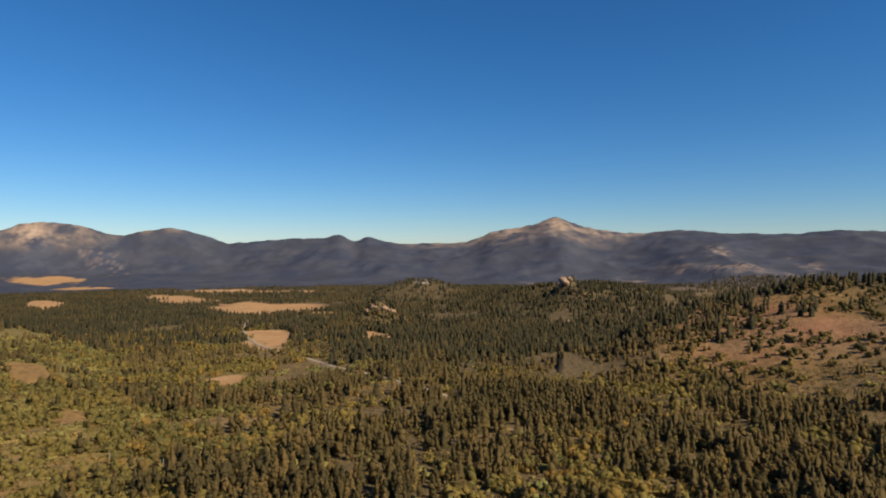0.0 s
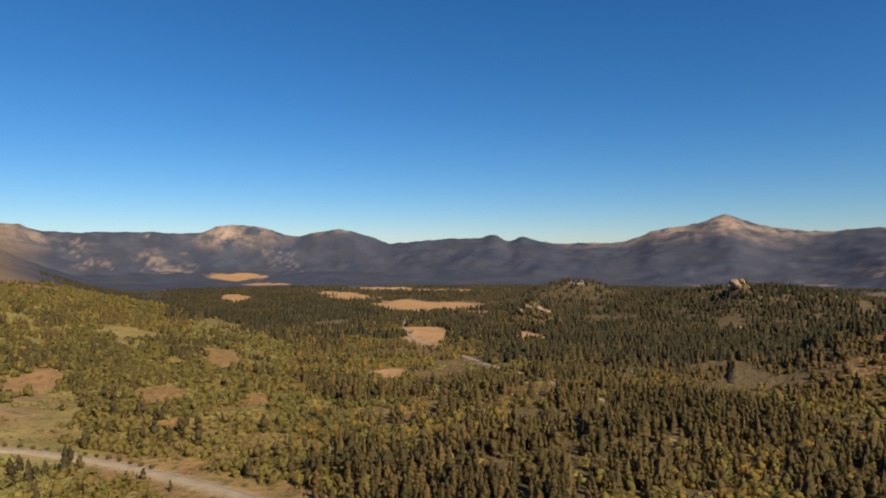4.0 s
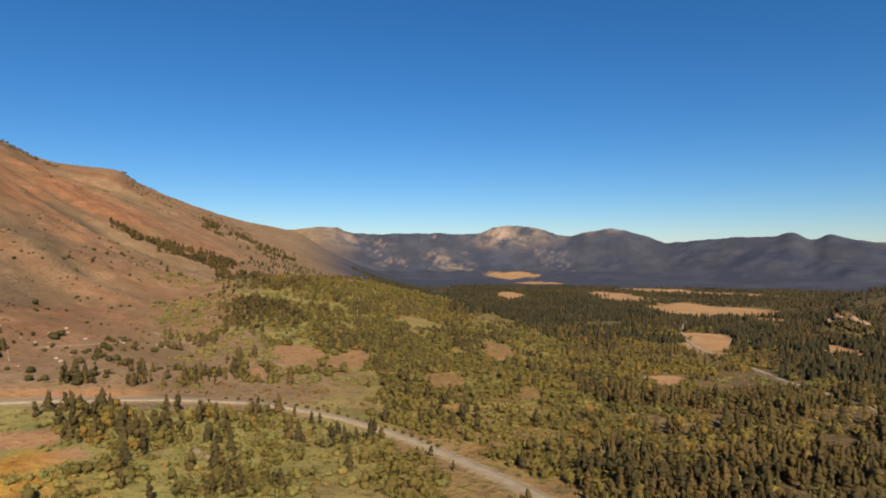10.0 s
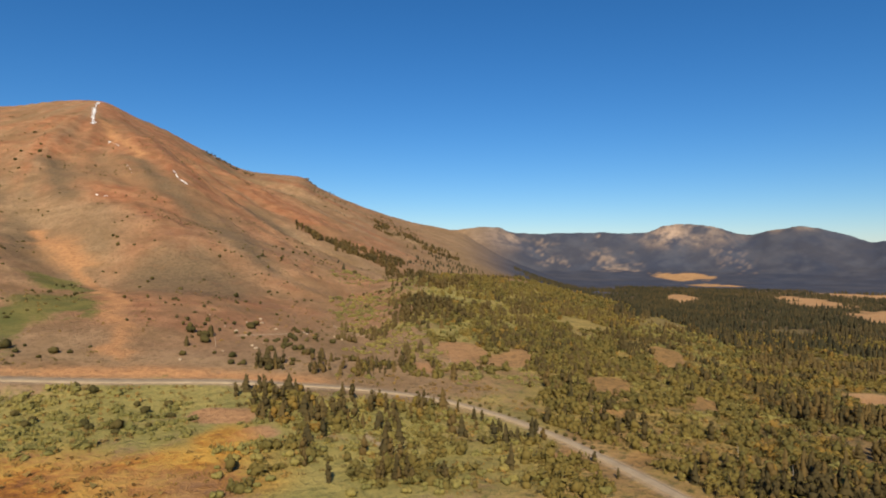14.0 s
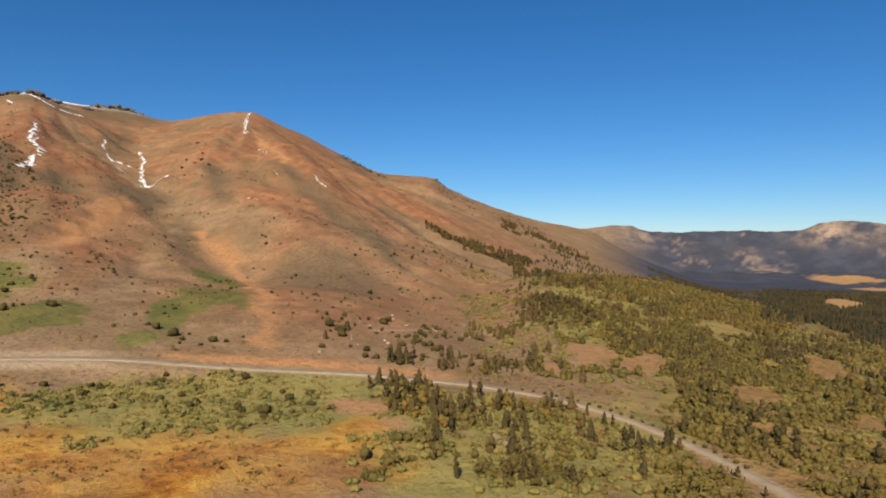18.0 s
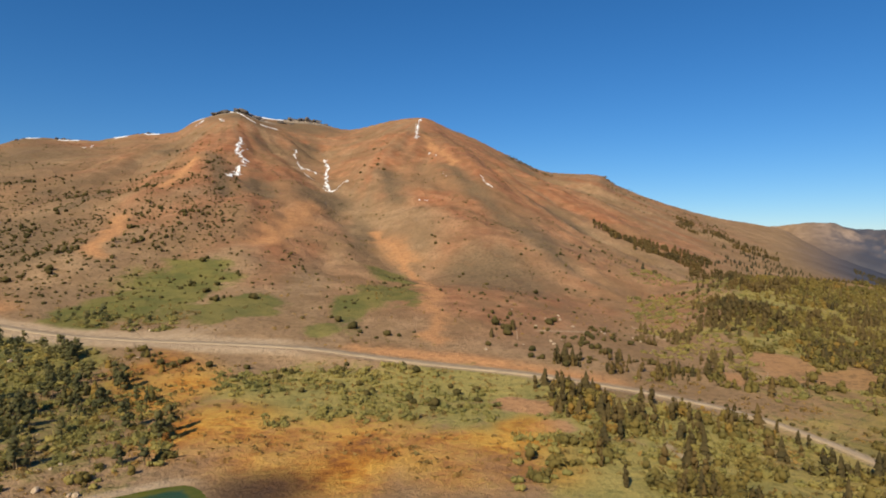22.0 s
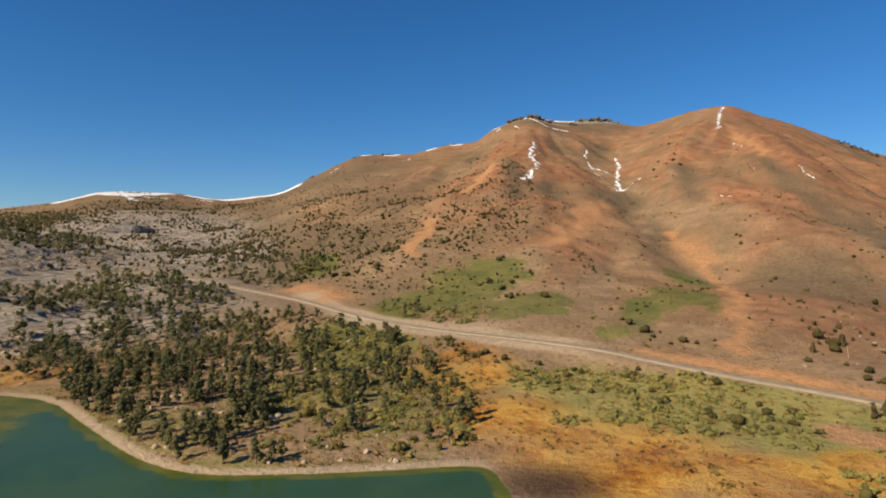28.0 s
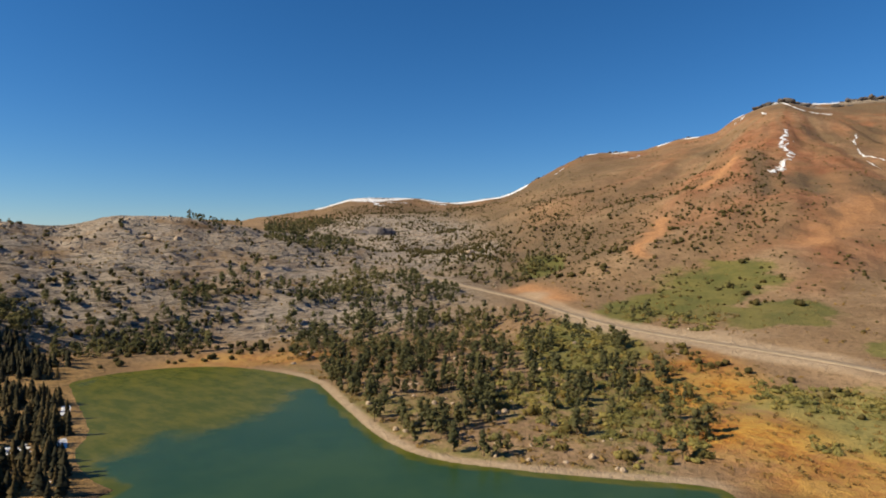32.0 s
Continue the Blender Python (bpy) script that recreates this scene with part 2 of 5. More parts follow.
def along(table, az):
    """Columns of a table of rows (bearing, ...) at the given bearings, on smooth curves with no overshoot."""
    t = np.array(sorted(table), float)
    k, out = t[:, 0], []
    a = np.clip(az, k[0], k[-1])
    i = np.clip(np.searchsorted(k, a) - 1, 0, len(k) - 2)
    h = np.diff(k)
    s = (a - k[i]) / h[i]
    for v in t.T[1:]:
        d = np.diff(v) / h
        m = np.zeros(len(k))
        flat = d[:-1] * d[1:] <= 0
        with np.errstate(divide="ignore", invalid="ignore"):
            m[1:-1] = np.where(flat, 0, 2 / (1 / d[:-1] + 1 / d[1:]))
        m[0], m[-1] = d[0], d[-1]
        out.append((1 + 2 * s) * (1 - s) ** 2 * v[i] + s * (1 - s) ** 2 * h[i] * m[i] + s * s * (3 - 2 * s) * v[i + 1] + s * s * (s - 1) * h[i] * m[i + 1])
    return out


def rise(az, r, crest, foot, power, back, blur=0.0):
    """A slope from its foot up to a crest and down behind it. crest and foot: rows of bearing, distance, height. blur: degrees over which the crest's steps fade out below it."""
    rc, zc = along(crest, az)
    rf, zf = along(foot, az)
    s = np.clip((r - rf) / (rc - rf), 0, 1)
    if blur:
        soft_z = sum(along(crest, az + blur * k)[1] for k in (-1, -0.6, -0.25, 0, 0.25, 0.6, 1)) / 7
        zc = soft_z + (zc - soft_z) * ease(0.6, 0.97, s)
    up = zf + (zc - zf) * s**power
    return np.where(r < rf, zf - 0.25 * (rf - r), np.where(r > rc, zc - back * (r - rc), up))


def knoll(x, y, az, r, top, across, deep, sharp=2.0):
    """Height of a rounded hill of that size, its long axis across the line of sight."""
    cx, cy = spot(az, r)
    ca, sa = math.cos(radians(az)), math.sin(radians(az))
    u, v = (x - cx) * ca + (y - cy) * sa, -(x - cx) * sa + (y - cy) * ca
    return top * np.exp(-((u / across) ** 2 + (v / deep) ** 2) ** (sharp / 2))


def smooth_max(a, b, k):
    h = np.clip(0.5 + 0.5 * (a - b) / k, 0, 1)
    return b + (a - b) * h + k * h * (1 - h)


def el_crest(rows):
    """Rows of bearing, distance, angle above the eye's level, as rows of bearing, distance, height."""
    return [(a, r, EYE + r * math.tan(radians(e))) for a, r, e in rows]


# the red peak with its two summits and its long east ridge
PEAK_CREST = el_crest([
    (60, 1900, 2.2), (53.4, 2150, 3.4), (49.3, 2200, 4.45), (45.2, 2200, 4.5), (41, 2150, 4.1), (36.8, 2100, 4.6), (34.3, 2100, 5.6), (30.7, 2150, 7.5),
    (28.2, 2200, 8.4), (24.5, 2230, 8.5), (21.2, 2260, 9.25), (18.2, 2280, 9.65), (16.4, 2290, 10.8), (12.9, 2300, 11.8), (11, 2380, 11.4), (7.4, 2480, 11.35),
    (3.2, 2400, 10.65), (-0.9, 2310, 11.6), (-3.2, 2300, 11.85), (-5.9, 2320, 10.85), (-8.2, 2350, 9.95), (-11.1, 2420, 8.5), (-15.5, 2560, 6.75),
    (-19.3, 2700, 6.5), (-20.9, 2760, 5.6), (-25.7, 3000, 3.6), (-29.3, 3250, 2.5), (-34, 3500, 1.5), (-36, 3550, 0.3), (-38.2, 3600, -0.9), (-45, 3700, -3.5),
])
PEAK_FOOT = [(60, 900, 60), (50, 800, 52), (40, 700, 40), (30, 560, 26), (20, 500, 20), (0, 470, 15), (-12, 450, 9), (-25, 640, 4), (-38, 1300, -20), (-45, 2400, -70)]
# granite hill behind the lake
GRANITE_CREST = el_crest([(110, 900, 3.5), (90, 1000, 2.5), (77, 1050, 1.7), (74.3, 1080, 1.5), (69.1, 1050, 2.5), (65.7, 1050, 2.5), (61.2, 1080, 2.0), (57, 1130, 1.4), (52, 1150, 0.4), (46, 1100, -1.0), (40, 1000, -2.6)])
GRANITE_FOOT = [(110, 420, 2), (90, 470, 2), (70, 600, 4), (55, 610, 6), (46, 620, 20), (40, 700, 36)]
# brush-covered shoulder at the mouth of the valley
SHOULDER_CREST = el_crest([(-24, 1000, -2.6), (-30, 1050, -2.4), (-38, 1150, -2.7), (-42, 1150, -3.3), (-47, 1100, -4.6), (-52, 950, -6.2), (-60, 900, -8)])
SHOULDER_FOOT = [(-24, 430, 4), (-40, 400, -6), (-60, 400, -10)]
# sagebrush hill
SAGE_CREST = el_crest([(-150, 700, 1.0), (-128, 780, -2.0), (-121, 850, -2.5), (-117, 850, -2.8), (-113, 820, -3.9), (-108, 760, -5.2), (-104, 700, -7.0), (-101, 650, -9.5)])
SAGE_FOOT = [(-150, 300, 0), (-128, 480, -6), (-112, 520, -12), (-101, 560, -16)]
# the ranges on the horizon
FAR_CREST = el_crest([
    (-200, 4500, 1.5), (-135, 4500, 1.4), (-121.3, 4500, 1.25), (-119, 4500, 1.4), (-115.8, 4500, 1.15), (-111.7, 4500, 1.2), (-107.2, 4500, 1.55), (-104, 4500, 1.3), (-100, 4550, 1.8), (-98.3, 4550, 2.25),
    (-97.1, 4550, 2.72), (-96.4, 4550, 2.72), (-94.5, 4560, 2.1), (-91.4, 4570, 1.6), (-88, 4580, 0.55), (-83, 4580, 0.45), (-80.6, 4580, 0.75), (-79.4, 4580, 0.95), (-78.3, 4580, 0.7),
    (-76.8, 4580, 1.2), (-75.2, 4580, 0.95), (-73.8, 4600, 0.95), (-70, 4600, 0.7), (-67.5, 4650, 0.5), (-65.5, 4700, 1.1), (-62.5, 4700, 1.75), (-60.5, 4700, 1.5), (-58.6, 4700, 1.15),
    (-56.2, 4700, 1.8), (-53.4, 4700, 2.15), (-52, 4700, 1.95), (-50.5, 4700, 1.4), (-44.5, 4650, 1.45), (-40, 4600, 1.4), (-36.5, 4500, 2.05), (-34, 4500, 1.8), (-20, 4500, 1.0),
])
FAR_FOOT = [(-200, 2000, -40), (-135, 2300, -70), (-112, 2500, -75), (-95, 2800, -80), (-80, 3200, -84), (-66, 3900, -76), (-52, 4200, -52), (-44, 4100, -60), (-34, 3700, -60)]

LAKE_Z = 0.0


def floor_height(az, r):
    """The valley floor: level round the lake, falling away to the east."""
    east = np.interp(r, (0, 240, 450, 1000, 2000, 3000, 3600, 4150, 5000), (0, -2, -12, -40, -70, -82, -86, -54, -40))
    north = np.interp(r, (0, 235, 330, 480, 700, 1500, 5000), (1, 1.2, 4, 14, 20, 20, 0))
    west = np.interp(r, (0, 235, 520, 600, 900, 5000), (1, 1.5, 3, 6, 30, 30))
    we = ease(-14, -46, az)
    ww = ease(28, 50, az)
    return north * (1 - we) * (1 - ww) + east * we + west * ww


def gully(x, y, line, depth, width):
    """A channel along a line of (bearing, distance), deepest in its middle."""
    pts = [spot(*p) for p in line]
    best = np.full(np.shape(x), 1e9)
    for (ax, ay), (bx, by) in zip(pts, pts[1:]):
        dx, dy = bx - ax, by - ay
        s = np.clip(((x - ax) * dx + (y - ay) * dy) / (dx * dx + dy * dy), 0, 1)
        best = np.minimum(best, np.hypot(x - ax - s * dx, y - ay - s * dy))
    return depth * np.exp(-((best / width) ** 2))


def line_distance(x, y, pts):
    best, where = np.full(np.shape(x), 1e9), np.zeros(np.shape(x))
    for n, ((ax, ay), (bx, by)) in enumerate(zip(pts, pts[1:])):
        dx, dy = bx - ax, by - ay
        s = np.clip(((x - ax) * dx + (y - ay) * dy) / (dx * dx + dy * dy), 0, 1)
        d = np.hypot(x - ax - s * dx, y - ay - s * dy)
        where = np.where(d < best, n + s, where)
        best = np.minimum(best, d)
    return best, where


def ledges(x, y):
    """Broken steps of bare rock."""
    q = 4.5 * fbm(x, y * 0.7, 75, 4) + 1.5 * fbm(x, y, 24, 3)
    return 3.6 * (np.floor(q) + ease(0.7, 1.0, q - np.floor(q)))


def spurs(x, y, step, seed, stretch=700.0):
    """Noise in ribs that run down from the two summits, each about step degrees wide, and the distance from the nearer summit."""
    total, weight, near = 0.0, 0.0, 1e9
    for n, (az, r) in enumerate(((12.9, 2330), (-3.2, 2330))):
        sx, sy = spot(az, r)
        d = np.hypot(x - sx, y - sy)
        phi = np.degrees(np.arctan2(x - sx, sy - y)) + 4 * fbm(x, y, 380, 3)
        w = 1 / (d + 60) ** 4
        v = value_noise(phi / step + 40 * n + seed, d / stretch + seed) + 0.5 * value_noise(2.1 * phi / step + 9 + seed, d / (0.6 * stretch)) + 0.25 * value_noise(4.3 * phi / step + 3 + seed, d / (0.4 * stretch))
        total, weight, near = total + w * v, weight + w, np.minimum(near, d)
    return total / weight, near


def shape(x, y):
    """Height of the ground without road bed and lake bed."""
    r = np.hypot(x, y) + 1e-6
    az = np.degrees(np.arctan2(-x, y))
    az = np.where(az > 150, az - 360, az)
    z = floor_height(az, r)
    wob = fbm(x, y, 420, 4)
    mask = ease(480, 900, r)
    peak = rise(az, r, PEAK_CREST, PEAK_FOOT, 1.22, 0.35, 5.0)
    rc = along(PEAK_CREST, az)[0]
    hold = ease(0, 500, np.abs(rc - r)) * mask  # the skyline stays where it is
    inside = ease(-34, -14, az) * ease(44, 30, az)
    ribs, top = spurs(x, y, 11, 3)
    peak = peak + hold * (inside * 42 * ribs * ease(80, 700, top) * ease(450, 900, r) + 10 * wob)
    fine_ribs = spurs(x, y, 3.4, 12, 500.0)[0]
    peak = peak + hold * ease(-36, -20, az) * ease(56, 40, az) * ease(520, 900, r) * (15 * fine_ribs * ease(120, 600, top) + 9 * fbm(x, y, 110, 4, 0.6))
    # a ravine lies between the summits and runs out on a fan above the road
    peak = peak - hold * gully(x, y, [(6.2, 2250), (5.6, 1800), (4.5, 1450), (1, 1100), (-3.4, 800), (-3.6, 600)], 27, 75) * ease(500, 800, r)
    peak = peak - hold * gully(x, y, [(10, 1900), (12.5, 1450), (13, 1000)], 14, 60)
    peak = peak + hold * gully(x, y, [(-3.2, 2250), (-5, 1800), (-8.5, 1350), (-12, 1000)], 30, 110)
    peak = peak + hold * gully(x, y, [(13, 2250), (14.5, 1700), (18, 1200)], 26, 120)
    zc = along(PEAK_CREST, az)[1]
    peak = np.where(r < rc, np.minimum(peak, EYE + r * (zc - EYE) / rc - 0.015 * (rc - r)), peak)
    peak = np.where((az < -50) | (az > 64), -200, peak)
    z = smooth_max(z, peak, 8)
    sh = rise(az, r, SHOULDER_CREST, SHOULDER_FOOT, 0.9, 0.16)
    sh = np.where((az < -66) | (az > -13), -200, sh - 60 * ease(-54, -66, az) - 60 * ease(-31, -14, az))
    z = smooth_max(z, sh + 5 * fbm(x, y, 160, 3) * mask, 14)
    gr = rise(az, r, GRANITE_CREST, GRANITE_FOOT, 0.75, 0.2)
    rough = ease(600, 680, r) * ease(0, 120, np.abs(along(GRANITE_CREST, az)[0] - r) + 40)
    gr = gr + rough * (26 * fbm(x, y, 190, 4, 0.5) + 0.35 * ledges(x, y))
    q = gr / 6.5 + 1.1 * fbm(x, y, 70, 3)
    gr = gr + rough * 0.85 * 6.5 * (np.floor(q) + ease(0.6, 1.0, q - np.floor(q)) - q + 0.2)
    rg, zg = along(GRANITE_CREST, az)
    gr = np.minimum(gr, EYE + r * (zg - EYE) / rg - 0.01 * np.abs(rg - r))
    gr = np.where((az < 34) | (az > 120), -200, gr - 70 * ease(44, 36, az))
    z = smooth_max(z, gr, 4)
    sg = rise(az, r, SAGE_CREST, SAGE_FOOT, 0.85, 0.2)
    sg = np.where((az > -97) | (az < -155), -200, sg + 5 * fbm(x, y, 90, 3) * ease(0, 90, np.abs(r - 780)))
    z = smooth_max(z, sg, 5)
    far = rise(az, r, FAR_CREST, FAR_FOOT, 1.35, 0.3)
    fh = ease(0, 500, along(FAR_CREST, az)[0] - r) * ease(0, 600, r - along(FAR_FOOT, az)[0])
    far = far + fh * (70 * ridged(x, y, 800, 4) - 20) + np.where(r > 4000, 8 * fbm(x, y, 55, 4, 0.7), 0)
    z = smooth_max(z, np.where(az > -22, -200, far), 5)
    # wooded knolls and the two rock towers in the valley
    z = z + knoll(x, y, -101, 1420, 62, 240, 200) + knoll(x, y, -84, 1750, 62, 150, 160) + knoll(x, y, -93, 1600, 30, 260, 150)
    z = z + knoll(x, y, -97.7, 1330, 25, 26, 26, 3) + knoll(x, y, -98.6, 1300, 18, 40, 30) + knoll(x, y, -80.6, 1120, 32, 52, 45) + knoll(x, y, -80.2, 1125, 12, 17, 17, 3)
    z = z + knoll(x, y, -96.75, 4545, 17, 38, 60) + knoll(x, y, -79.4, 4575, 12, 45, 60) + knoll(x, y, -76.8, 4575, 10, 55, 60)
    return z + 2.2 * fbm(x, y, 60, 3) * ease(300, 420, r)

# ---------------------------------------------------------------- road, lake and ground sheet
ROAD = [(58, 800), (53, 842), (50, 880), (46.7, 880), (43, 822), (38.9, 746), (34.2, 670), (30.6, 606), (26.6, 561), (21.6, 531), (16.5, 513), (11, 494), (6.4, 477),
        (2.7, 463), (-3.6, 440), (-12.4, 420), (-18.5, 410), (-24.7, 405), (-31.4, 392), (-37, 368), (-42.3, 336), (-47.5, 298), (-53.4, 260), (-60, 226), (-70, 196), (-84, 180)]
TRACK = [(-88, 430), (-83, 500), (-78.1, 576), (-76.3, 618), (-73.5, 700), (-70.8, 793), (-69.4, 891), (-68.4, 1089), (-69, 1300)]
LAKE = [(69.9, 270), (71.9, 292), (72.7, 330), (71.7, 365), (72.9, 468), (72.5, 500), (67.8, 520), (61.2, 512), (54.4, 455), (51.3, 379), (48, 314), (43.3, 278), (35.6, 265), (28, 262),
        (19.2, 267), (16.5, 262), (15, 242), (12, 215), (-5, 190), (-40, 150), (-90, 120), (-140, 130), (-200, 150), (-250, 200), (-280, 235)]


def smooth_line(rows, steps):
    """Points along a line of (bearing, distance), rounded at its corners."""
    p = np.array([spot(*row) for row in rows])
    out = []
    for i in range(len(p) - 1):
        a, b, c, d = p[max(i - 1, 0)], p[i], p[i + 1], p[min(i + 2, len(p) - 1)]
        for s in np.arange(steps) / steps:
            out.append(0.5 * (2 * b + (c - a) * s + (2 * a - 5 * b + 4 * c - d) * s**2 + (3 * b - a - 3 * c + d) * s**3))
    return np.array(out + [p[-1]])


ROAD_LINE, TRACK_LINE, SHORE = smooth_line(ROAD, 3), smooth_line(TRACK, 3), smooth_line(LAKE + LAKE[:1], 3)


def bed(line):
    z = shape(line[:, 0], line[:, 1])
    for _ in range(12):
        z[1:-1] = (z[:-2] + 2 * z[1:-1] + z[2:]) / 4
    return z


ROAD_Z, TRACK_Z = bed(ROAD_LINE), bed(TRACK_LINE)


def inside_shore(x, y):
    """Distance into the lake from its shore, negative on land."""
    d, _ = line_distance(x, y, SHORE)
    odd = np.zeros(np.shape(x), bool)
    for (ax, ay), (bx, by) in zip(SHORE, SHORE[1:]):
        cross = (ay > y) != (by > y)
        odd ^= cross & (x < (bx - ax) * (y - ay) / (by - ay + 1e-12) + ax)
    return np.where(odd, d, -d)


def ground_height(x, y):
    """The finished ground, with its distances from the road and into the lake."""
    x, y = np.asarray(x, float), np.asarray(y, float)
    z = shape(x, y)
    road, track, lake = np.full(z.shape, 999.0), np.full(z.shape, 999.0), np.full(z.shape, -999.0)
    near = np.hypot(x, y) < 1400
    if near.any():
        nx, ny, nz = x[near], y[near], z[near]
        d, w = line_distance(nx, ny, ROAD_LINE)
        rz = np.interp(w, np.arange(len(ROAD_Z)), ROAD_Z)
        nz = nz + (rz - nz) * ease(26, 9, d)
        d2, w = line_distance(nx, ny, TRACK_LINE)
        nz = nz + (np.interp(w, np.arange(len(TRACK_Z)), TRACK_Z) - nz) * ease(14, 4, d2)
        s = inside_shore(nx, ny)
        nz = np.where(s > 0, -np.minimum(0.12 * s, 3.0), np.minimum(nz, 0.15 + 0.06 * -s + np.maximum(-s - 30, 0) * 0.5))
        z[near], road[near], track[near], lake[near] = nz, d, d2, s
    return z, road, track, lake


def patch(az, r, rows, soft=0.5):
    """How far places lie within any of the oval patches, rows of bearing, half width, distance, half depth."""
    out = np.zeros(np.shape(az))
    for a, wa, c, wr in rows:
        out = np.maximum(out, ease(1 + soft, 1 - soft, np.hypot((az - a) / wa, (r - c) / wr)))
    return out


GRASS_PATCHES = [(16.3, 2.6, 770, 50), (18.2, 3, 722, 70), (21, 3.6, 655, 60), (24.5, 3.2, 622, 38), (12.4, 2.6, 632, 42), (16, 4, 590, 36), (33, 2, 885, 50), (0, 3, 690, 85), (3.4, 1.8, 610, 75), (5.8, 1.8, 535, 22), (-0.4, 1.8, 845, 40),
                 (-24, 3, 710, 50), (-27, 3.6, 622, 48), (-31.4, 2.6, 574, 38), (-37, 8, 760, 300), (-45, 13, 740, 400),
                 (0, 17, 375, 62), (-17, 9, 300, 62), (-29, 11, 310, 75), (-38, 9, 330, 80), (29.5, 4.5, 495, 80), (26, 3.5, 560, 40), (-58, 14, 640, 420)]
RUST_PATCHES = [(5, 10, 282, 44), (-8, 8.5, 272, 36), (15, 6, 325, 42), (19, 4.2, 428, 60), (-13, 3, 305, 24)]
STRAW_PATCHES = [(-53.8, 1.7, 3860, 230), (-56.6, 1.9, 3170, 120), (-53.8, 1.4, 2160, 170), (-63.6, 1.9, 2160, 160), (-70.4, 4.9, 1680, 230), (-75.7, 1.3, 1420, 70), (-66, 3.6, 2640, 90), (-71.5, 4.6, 2480, 100), (-70.4, 2.3, 950, 145),
                 (-65.9, 1.8, 592, 38), (-80, 1.6, 920, 50), (-60.5, 1.3, 2700, 60), (-66, 1.2, 2010, 60)]
# open ground in the forest: bearing, half width, distance, half depth
CLEARINGS = [(-47.4, 1.8, 472, 26), (-47.6, 1.4, 382, 16), (-34.3, 2.4, 538, 40), (-52.3, 1.6, 616, 42), (-89, 2.2, 570, 22), (-104, 1.6, 390, 13), (-106, 0.9, 324, 9),
             (-93, 1.2, 348, 11), (-112, 2, 372, 15), (-55.3, 1.4, 446, 18), (-74.3, 1.1, 352, 13), (-72, 1.4, 456, 18), (-38.6, 2.2, 505, 34), (-44, 1.5, 300, 14), (-50, 1.3, 300, 13), (-15.4, 2.2, 318, 14), (-12.5, 3, 352, 12), (-31, 1.6, 470, 12), (-80, 1.6, 380, 12)]
GLADES = [(-45.7, 2.8, 752, 44), (-60.8, 3, 1180, 70), (-52, 2.0, 900, 50)]
TRAILS = [[(-24.8, 318), (-27.2, 293), (-28.4, 281)], [(-22.3, 664), (-23.6, 640), (-26, 596)], [(-14, 560), (-19, 590)], [(-92, 352), (-95, 346)], [(-105.2, 325), (-106.4, 322)]]
SAGE_PATCHES = [(-112, 5, 690, 110), (-118, 5, 640, 60), (-29, 3.5, 520, 40), (-26, 5, 560, 50), (-15, 6, 480, 50), (-24, 5, 690, 80)]
SNOW_PATCHES = [(48, 2.3, 2125, 55), (76.2, 1.3, 342, 12), (73.5, 0.4, 335, 28), (73.3, 0.35, 410, 30), (75, 0.8, 290, 8)]
SNOW_CRESTS = [(39, 5.5), (49, 5), (29.3, 1.6), (26, 0.9), (21, 1.9), (16.5, 0.8), (13, 1.4), (10.5, 1.4)]
SCREE_LINES = [([(2, 482), (-4, 466), (-11, 440), (-18, 426)], 13), ([(1.2, 1120), (-0.2, 1040), (-2, 918), (-3.9, 814), (-4.2, 596), (-4.9, 500)], 9), ([(0, 1050), (-1.4, 950)], 20), ([(6.9, 1230), (7.4, 1160), (8.9, 1060), (10.7, 910)], 24), ([(22.3, 1075), (23.2, 948), (24.2, 842)], 14),
               ([(34.8, 748), (32.9, 706), (31.6, 670)], 24), ([(17, 1500), (19, 1200)], 14), ([(-3.6, 1900), (-6.5, 1500)], 12), ([(-8.5, 1750), (-13.5, 1350)], 14)]

SCRUB_PATCHES = [(12.5, 3, 2235, 120), (7.6, 3.4, 2380, 150), (-10.3, 5.2, 830, 72), (2.2, 1.4, 1078, 110), (7, 1.2, 2000, 160), (11.3, 1.5, 1300, 80), (29, 1.6, 1450, 50), (5.2, 2.2, 1300, 110), (18.4, 1, 1730, 40), (27, 3, 860, 60), (36, 3, 1250, 150), (44, 5, 1750, 200), (50, 3, 1800, 180)]
SCRUB_LINES = [([(-6, 1500), (-9, 1250), (-13.3, 1060), (-16, 930)], 28), ([(-11.5, 2350), (-15, 2200)], 26), ([(-15, 1500), (-19, 1300)], 20), ([(15, 1500), (14, 1200)], 24), ([(0, 1500), (-1, 1250)], 22), ([(23, 1400), (26, 1150)], 24)]


